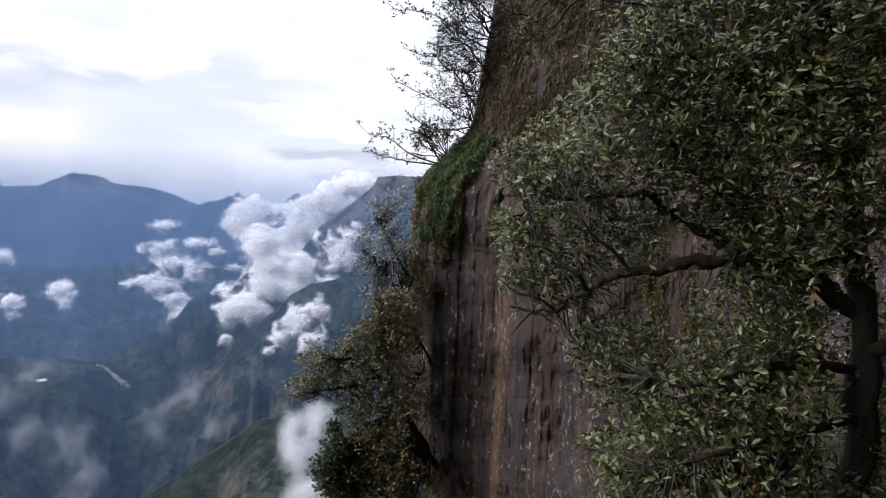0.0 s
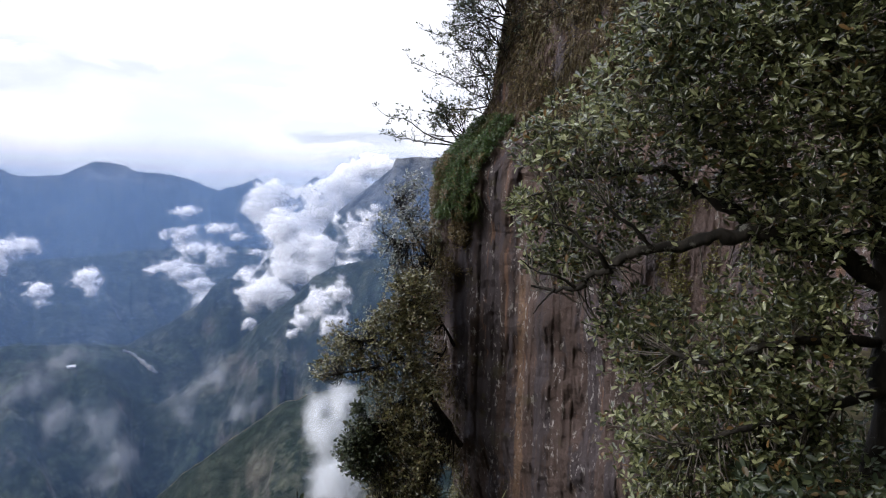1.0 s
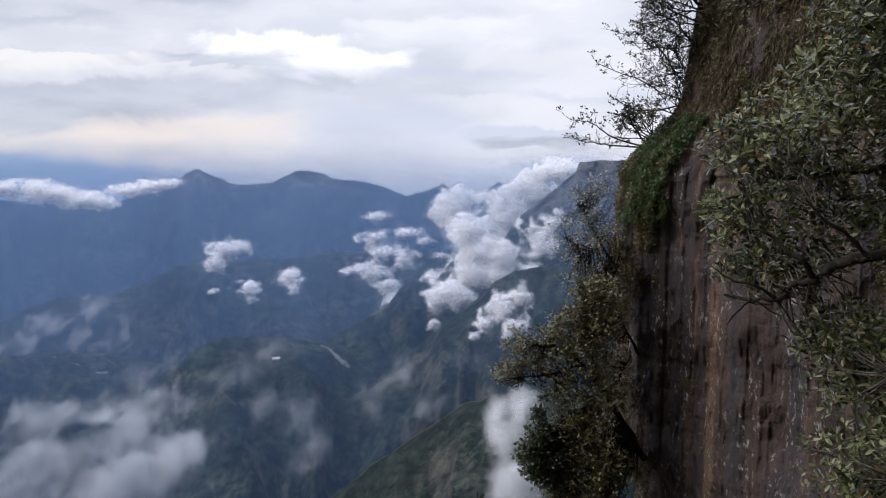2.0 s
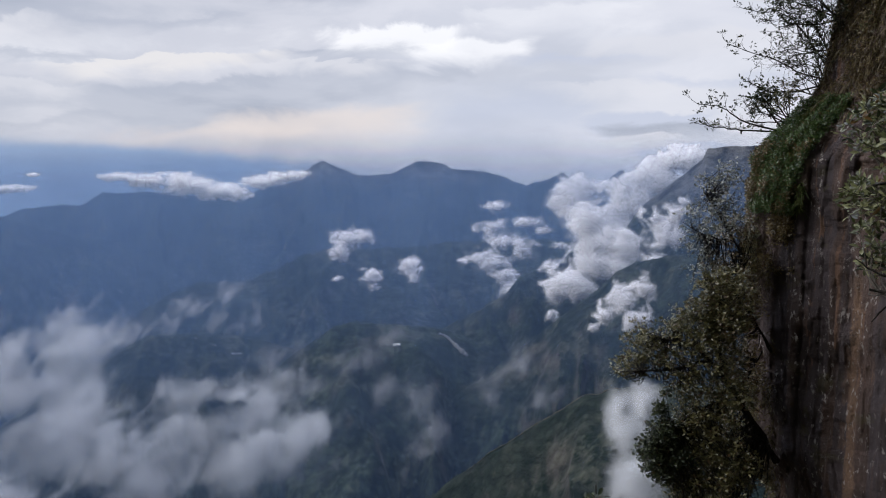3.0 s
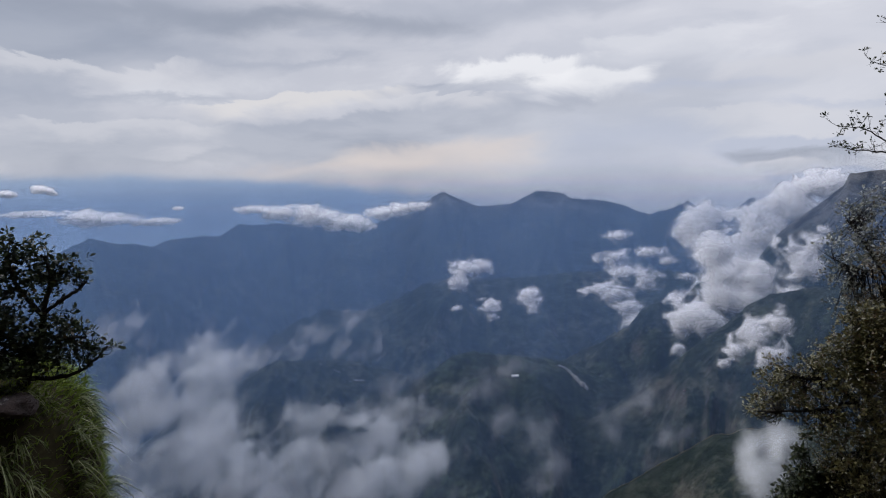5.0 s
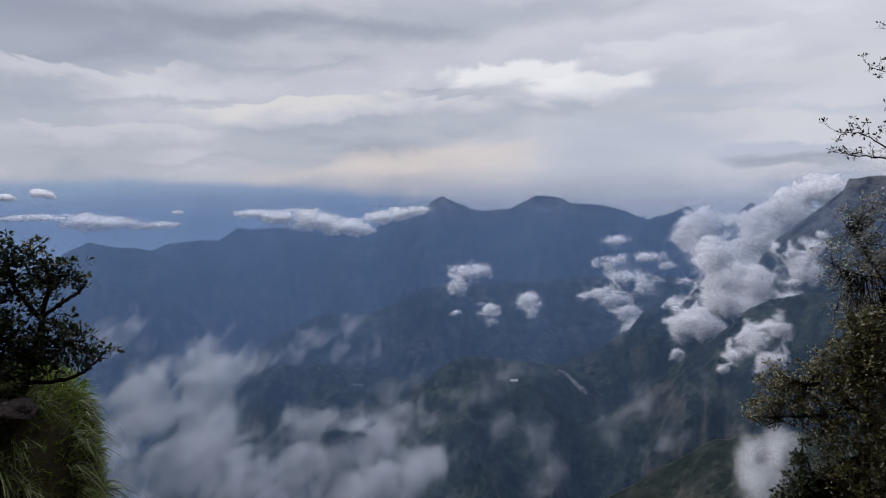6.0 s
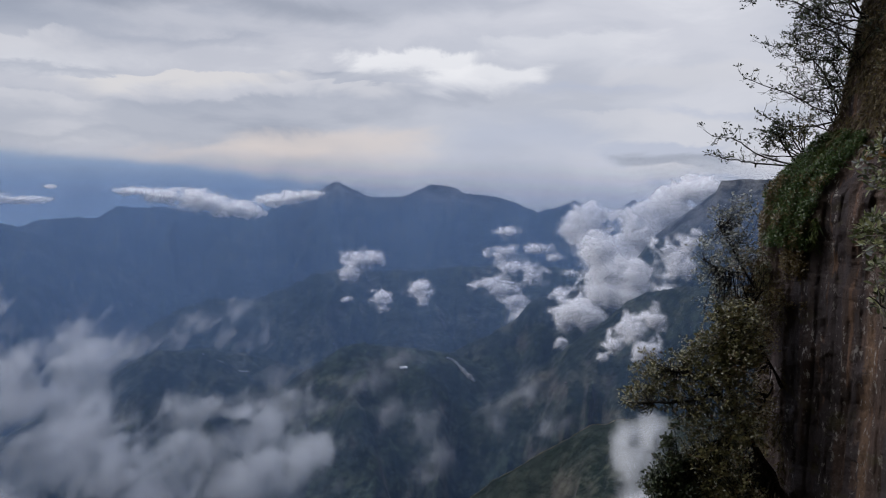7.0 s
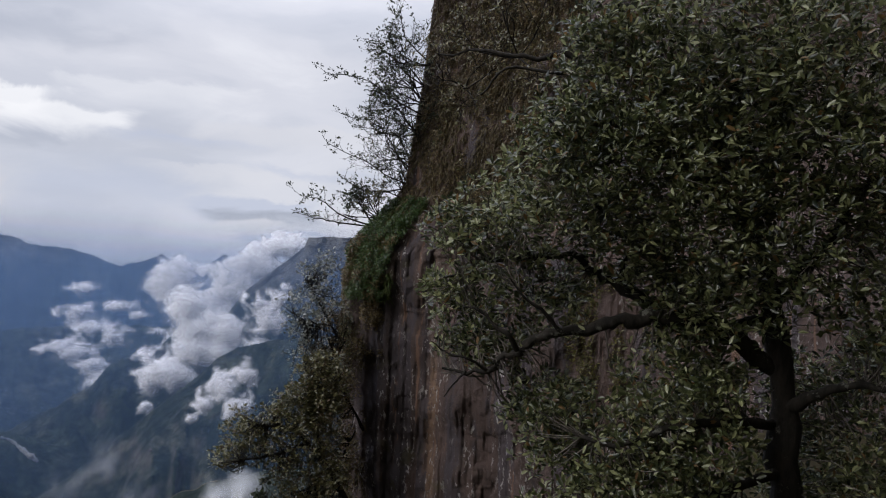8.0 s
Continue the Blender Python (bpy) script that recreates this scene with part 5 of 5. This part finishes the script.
# ---- the grassy hump and its tree ----
def hump():
    c = at(66.0, -20, 7.2)
    c[2] = -3.2
    n, m = 90, 60
    th, ph = np.meshgrid(np.linspace(0, 2 * math.pi, n), np.linspace(0, 1, m))
    prof = np.clip(1 - ph ** 16, 0, 1) ** 0.5
    x, y = np.cos(th) * prof, np.sin(th) * prof
    bump = fbm(x * 3 + 5, y * 3, ph * 3, 5, 301) - 0.5
    R = 1.04 * (1 + 0.16 * bump)
    v = np.stack([c[0] + x * R * 0.9, c[1] + y * R * 1.0, c[2] + ph * (3.34 + 0.25 * bump)], -1).reshape(-1, 3)
    me = mesh_of("hump", v, grid_faces(m, n), GROUND, True)
    tagged(new("earth_hump", me), "steep earth hump overgrown with grass at the ledge", "earth", kind="structure")
    top = v.reshape(m, n, 3)
    k = 9000
    i, j = rng.integers(20, m, k), rng.integers(0, n, k)
    roots = top[i, j]
    out = roots - (c[0], c[1], 0)
    out[:, 2] = 0
    out /= np.linalg.norm(out, axis=1)[:, None] + 1e-6
    w = out * 0.9 + rng.normal(0, 0.35, roots.shape) + (0, 0, 0.75)
    hi = i > 32
    v1, f1 = blades(roots[hi], w[hi] + (0, 0, 0.6), 0.16 * rng.uniform(0.6, 1.2, int(hi.sum())), 0.005, 0.5)
    tagged(new("short_grass", mesh_of("short_grass", v1, f1, MOSS_GRASS)), "short bright green grass on the hump's shoulder", "grass", kind="stuff")
    cap = rng.normal(0, 1, (3200, 2))
    cap /= np.linalg.norm(cap, axis=1)[:, None] / np.sqrt(rng.random(3200))[:, None]
    spot = np.stack([c[0] + cap[:, 0] * 0.9, c[1] + cap[:, 1] * 1.0, np.full(3200, top[-1, :, 2].mean()) - 0.03 - 0.25 * np.linalg.norm(cap, axis=1) ** 6], -1)
    v4, f4 = blades(spot, rng.normal(0, 0.4, (3200, 3)) + np.append(cap * 0.8, np.ones((3200, 1)), 1), 0.15 * rng.uniform(0.6, 1.3, 3200), 0.005, 0.5)
    tagged(new("short_grass", mesh_of("short_grass", v4, f4, MOSS_GRASS)), "bright green turf on the rounded top of the hump", "grass", kind="stuff")
    lo = ~hi
    v2, f2 = blades(roots[lo], w[lo], 0.26 * rng.uniform(0.5, 1.3, int(lo.sum())), 0.007, 0.85)
    q = rng.integers(0, len(roots), 150)
    base = np.repeat(roots[q], 26, 0) + rng.normal(0, 0.025, (150 * 26, 3))
    fan = np.repeat(out[q], 26, 0) * 0.8 + rng.normal(0, 0.45, (150 * 26, 3)) + (0, 0, 0.7)
    v3, f3 = blades(base, fan, 0.30 * rng.uniform(0.6, 1.25, len(base)), 0.006, 0.9)
    tagged(new("grass_tussock", mesh_of("grass_tussock", v3, f3, LONG_GRASS)), "arching tussocks of pale green grass on the hump", "grass", kind="stuff")
    tagged(new("long_grass", mesh_of("long_grass", v2, f2, LONG_GRASS)), "long drooping grass on the hump's side", "grass", kind="stuff")


hump()


def rocks(name, label, c, size, seed):
    """A weathered block."""
    n, m = 28, 18
    th, ph = np.meshgrid(np.linspace(0, 2 * math.pi, n), np.linspace(-math.pi / 2, math.pi / 2, m))
    d = np.stack([np.cos(th) * np.cos(ph), np.sin(th) * np.cos(ph), np.sin(ph)], -1)
    d = np.sign(d) * np.abs(d) ** 0.85
    k = 1 + 0.8 * (fbm(*(np.moveaxis(d, -1, 0) * 1.6 + seed), 4, seed) - 0.5)
    v = (np.array(c) + d * k[..., None] * np.array(size)).reshape(-1, 3)
    tagged(new(name, mesh_of(name, v, grid_faces(m, n), ROCK, False)), label, "rock")


rocks("rock", "grey-brown boulder set in the earth under the small tree", at(63.0, -13.7, 6.45), (0.24, 0.17, 0.075), 4)
rocks("rock", "grey-brown boulder set in the earth under the small tree", at(65.2, -13.2, 6.5), (0.20, 0.16, 0.085), 9)

bush = [lobe(*q) for q in [(62.6, -3.1, 22, 6.7), (61.1, -3.6, 30, 6.7), (59.3, -4.9, 32, 6.7), (58.3, -5.7, 16, 6.7), (60.8, -5.9, 38, 6.7), (63.1, -5.0, 32, 6.7), (63.4, -7.6, 38, 6.7), (64.6, -8.2, 50, 6.7), (60.6, -8.6, 30, 6.7),
                           (58.9, -10.0, 32, 6.7), (57.1, -10.4, 17, 6.7), (62.4, -10, 36, 6.7), (60, -11, 22, 6.7), (66.2, -8.7, 60, 6.8), (66, -5, 50, 6.8), (68, -7, 60, 6.9), (61.6, -11, 28, 6.6), (63.2, -11.4, 38, 6.6), (60.8, -10, 25, 6.6), (58.3, -10.9, 20, 6.6), (59.4, -8.4, 20, 6.7)]]
clump_tree("small_tree", "small gnarled dark-leaved tree leaning from the grassy hump", at(62.2, -12.6, 6.7),
           [[at(62.3, -13.5, 6.7), at(61.9, -11.5, 6.7), at(61, -9.3, 6.7), at(60.7, -7.4, 6.7), at(60.2, -5.3, 6.7), at(60.6, -3.8, 6.7)], [at(62.3, -12.0, 6.7), at(61.1, -12.2, 6.65), at(59.3, -12.2, 6.6), at(57.9, -11.5, 6.6), at(56.9, -10.5, 6.6)],
            [at(60.8, -7.9, 6.7), at(59.8, -7.1, 6.6), at(58.9, -6.6, 6.6), at(57.9, -5.8, 6.6)], [at(61, -9.2, 6.7), at(59.6, -9.6, 6.6), at(58.2, -9.7, 6.6)], [at(61.8, -11, 6.7), at(63.5, -8.5, 6.7), at(65, -6, 6.8)], [at(60.8, -8, 6.7), at(62.2, -5.8, 6.7), at(62.8, -3.4, 6.7)]],
           bush, 1150, 8, 0.046, LEAF_DARK, twig_r=0.005, slim=1.5, trunk_r=0.04)


def near_tuft(az, d, n, length, mat, label):
    """A tussock on the lip of the ledge."""
    c = at(az, 0, d)
    c[2] = float(land(np.array([az]), np.array([d]))[0]) - 0.02
    roots = np.repeat(c[None], n, 0) + rng.normal(0, 0.09, (n, 3)) * (1, 1, 0.1)
    w = rng.normal(0, 0.62, (n, 3)) * (1, 1, 0.3) + (0, 0, 0.95)
    v, f = blades(roots, w, length * rng.uniform(0.55, 1.15, n), 0.0055, 0.42)
    tagged(new("grass_tussock", mesh_of("grass_tussock", v, f, mat)), label, "grass", kind="stuff")


near_tuft(2.6, 2.2, 260, 0.72, PALE_GRASS, "pale tussock of long grass on the ledge's lip")
near_tuft(-0.2, 2.25, 220, 0.68, PALE_GRASS, "pale tussock of long grass on the ledge's lip")
near_tuft(-3.0, 2.2, 280, 0.74, PALE_GRASS, "pale tussock of long grass on the ledge's lip")

sap = at(10.2, -26.5, 4.2)
clump_tree("sapling", "small dark sapling growing below the ledge", at(10.2, -40, 4.2), [[at(10.2, -40, 4.2), at(10.1, -32, 4.2), at(10.2, -24.6, 4.2)]],
           [(*sap, 0.10), (*(sap - (0, 0, 0.16)), 0.15), (*(sap + (0.02, 0, 0.09)), 0.06), (*(sap - (0.1, 0, 0.34)), 0.18)], 130, 7, 0.045, LEAF_DARK, twig_r=0.003, trunk_r=0.012)


def trail():
    """A worn pale track on the crest of the near green hill."""
    r = LAND["r"]
    cols = np.where((LAND["az"] > 8.5) & (LAND["az"] < 21))[0][::3]
    rows = np.where((r > 620) & (r < 860))[0]
    line = []
    for c in cols:
        k = rows[np.argmax((LAND["z"][rows, c] - 1.6) / r[rows])]
        a = math.radians(LAND["az"][c])
        line.append((-math.sin(a) * r[k], math.cos(a) * r[k], LAND["z"][k, c] + 0.4))
    q = spline(line, 120)
    v, f = tube(q, 0.35 + 0.15 * np.sin(np.arange(120) * 0.7), 6)
    tagged(new("trail", mesh_of("trail", v, f, STRAW, True)), "pale worn track along a green hill crest", "trail", kind="structure")


trail()

for az_, el_, wide in [(31.8, -2.7, 9), (25.2, -3.0, 8), (13.4, -15.6, 3), (20.6, -10.9, 4)]:
    rocks("rock_outcrop", "pale bare rock outcrop on a far forested slope", on_land(az_, el_), (wide, wide * 0.5, wide * 0.45), 12)


def landslip():
    """A pale scar where the slope has slid."""
    line = [on_land(a, e) + (0, 0, 0.5) for a, e in ((22.9, -13.75), (22.2, -14.2), (21.3, -14.95), (20.6, -15.6))]
    q = spline(line, 24)
    v, f = tube(q, np.linspace(2.2, 6.0, 24) * (1 + 0.25 * rng.normal(size=24)), 6)
    tagged(new("landslip", mesh_of("landslip", v, f, EARTH, True)), "pale landslip scar down a forested hillside", "landslip", kind="structure")


landslip()
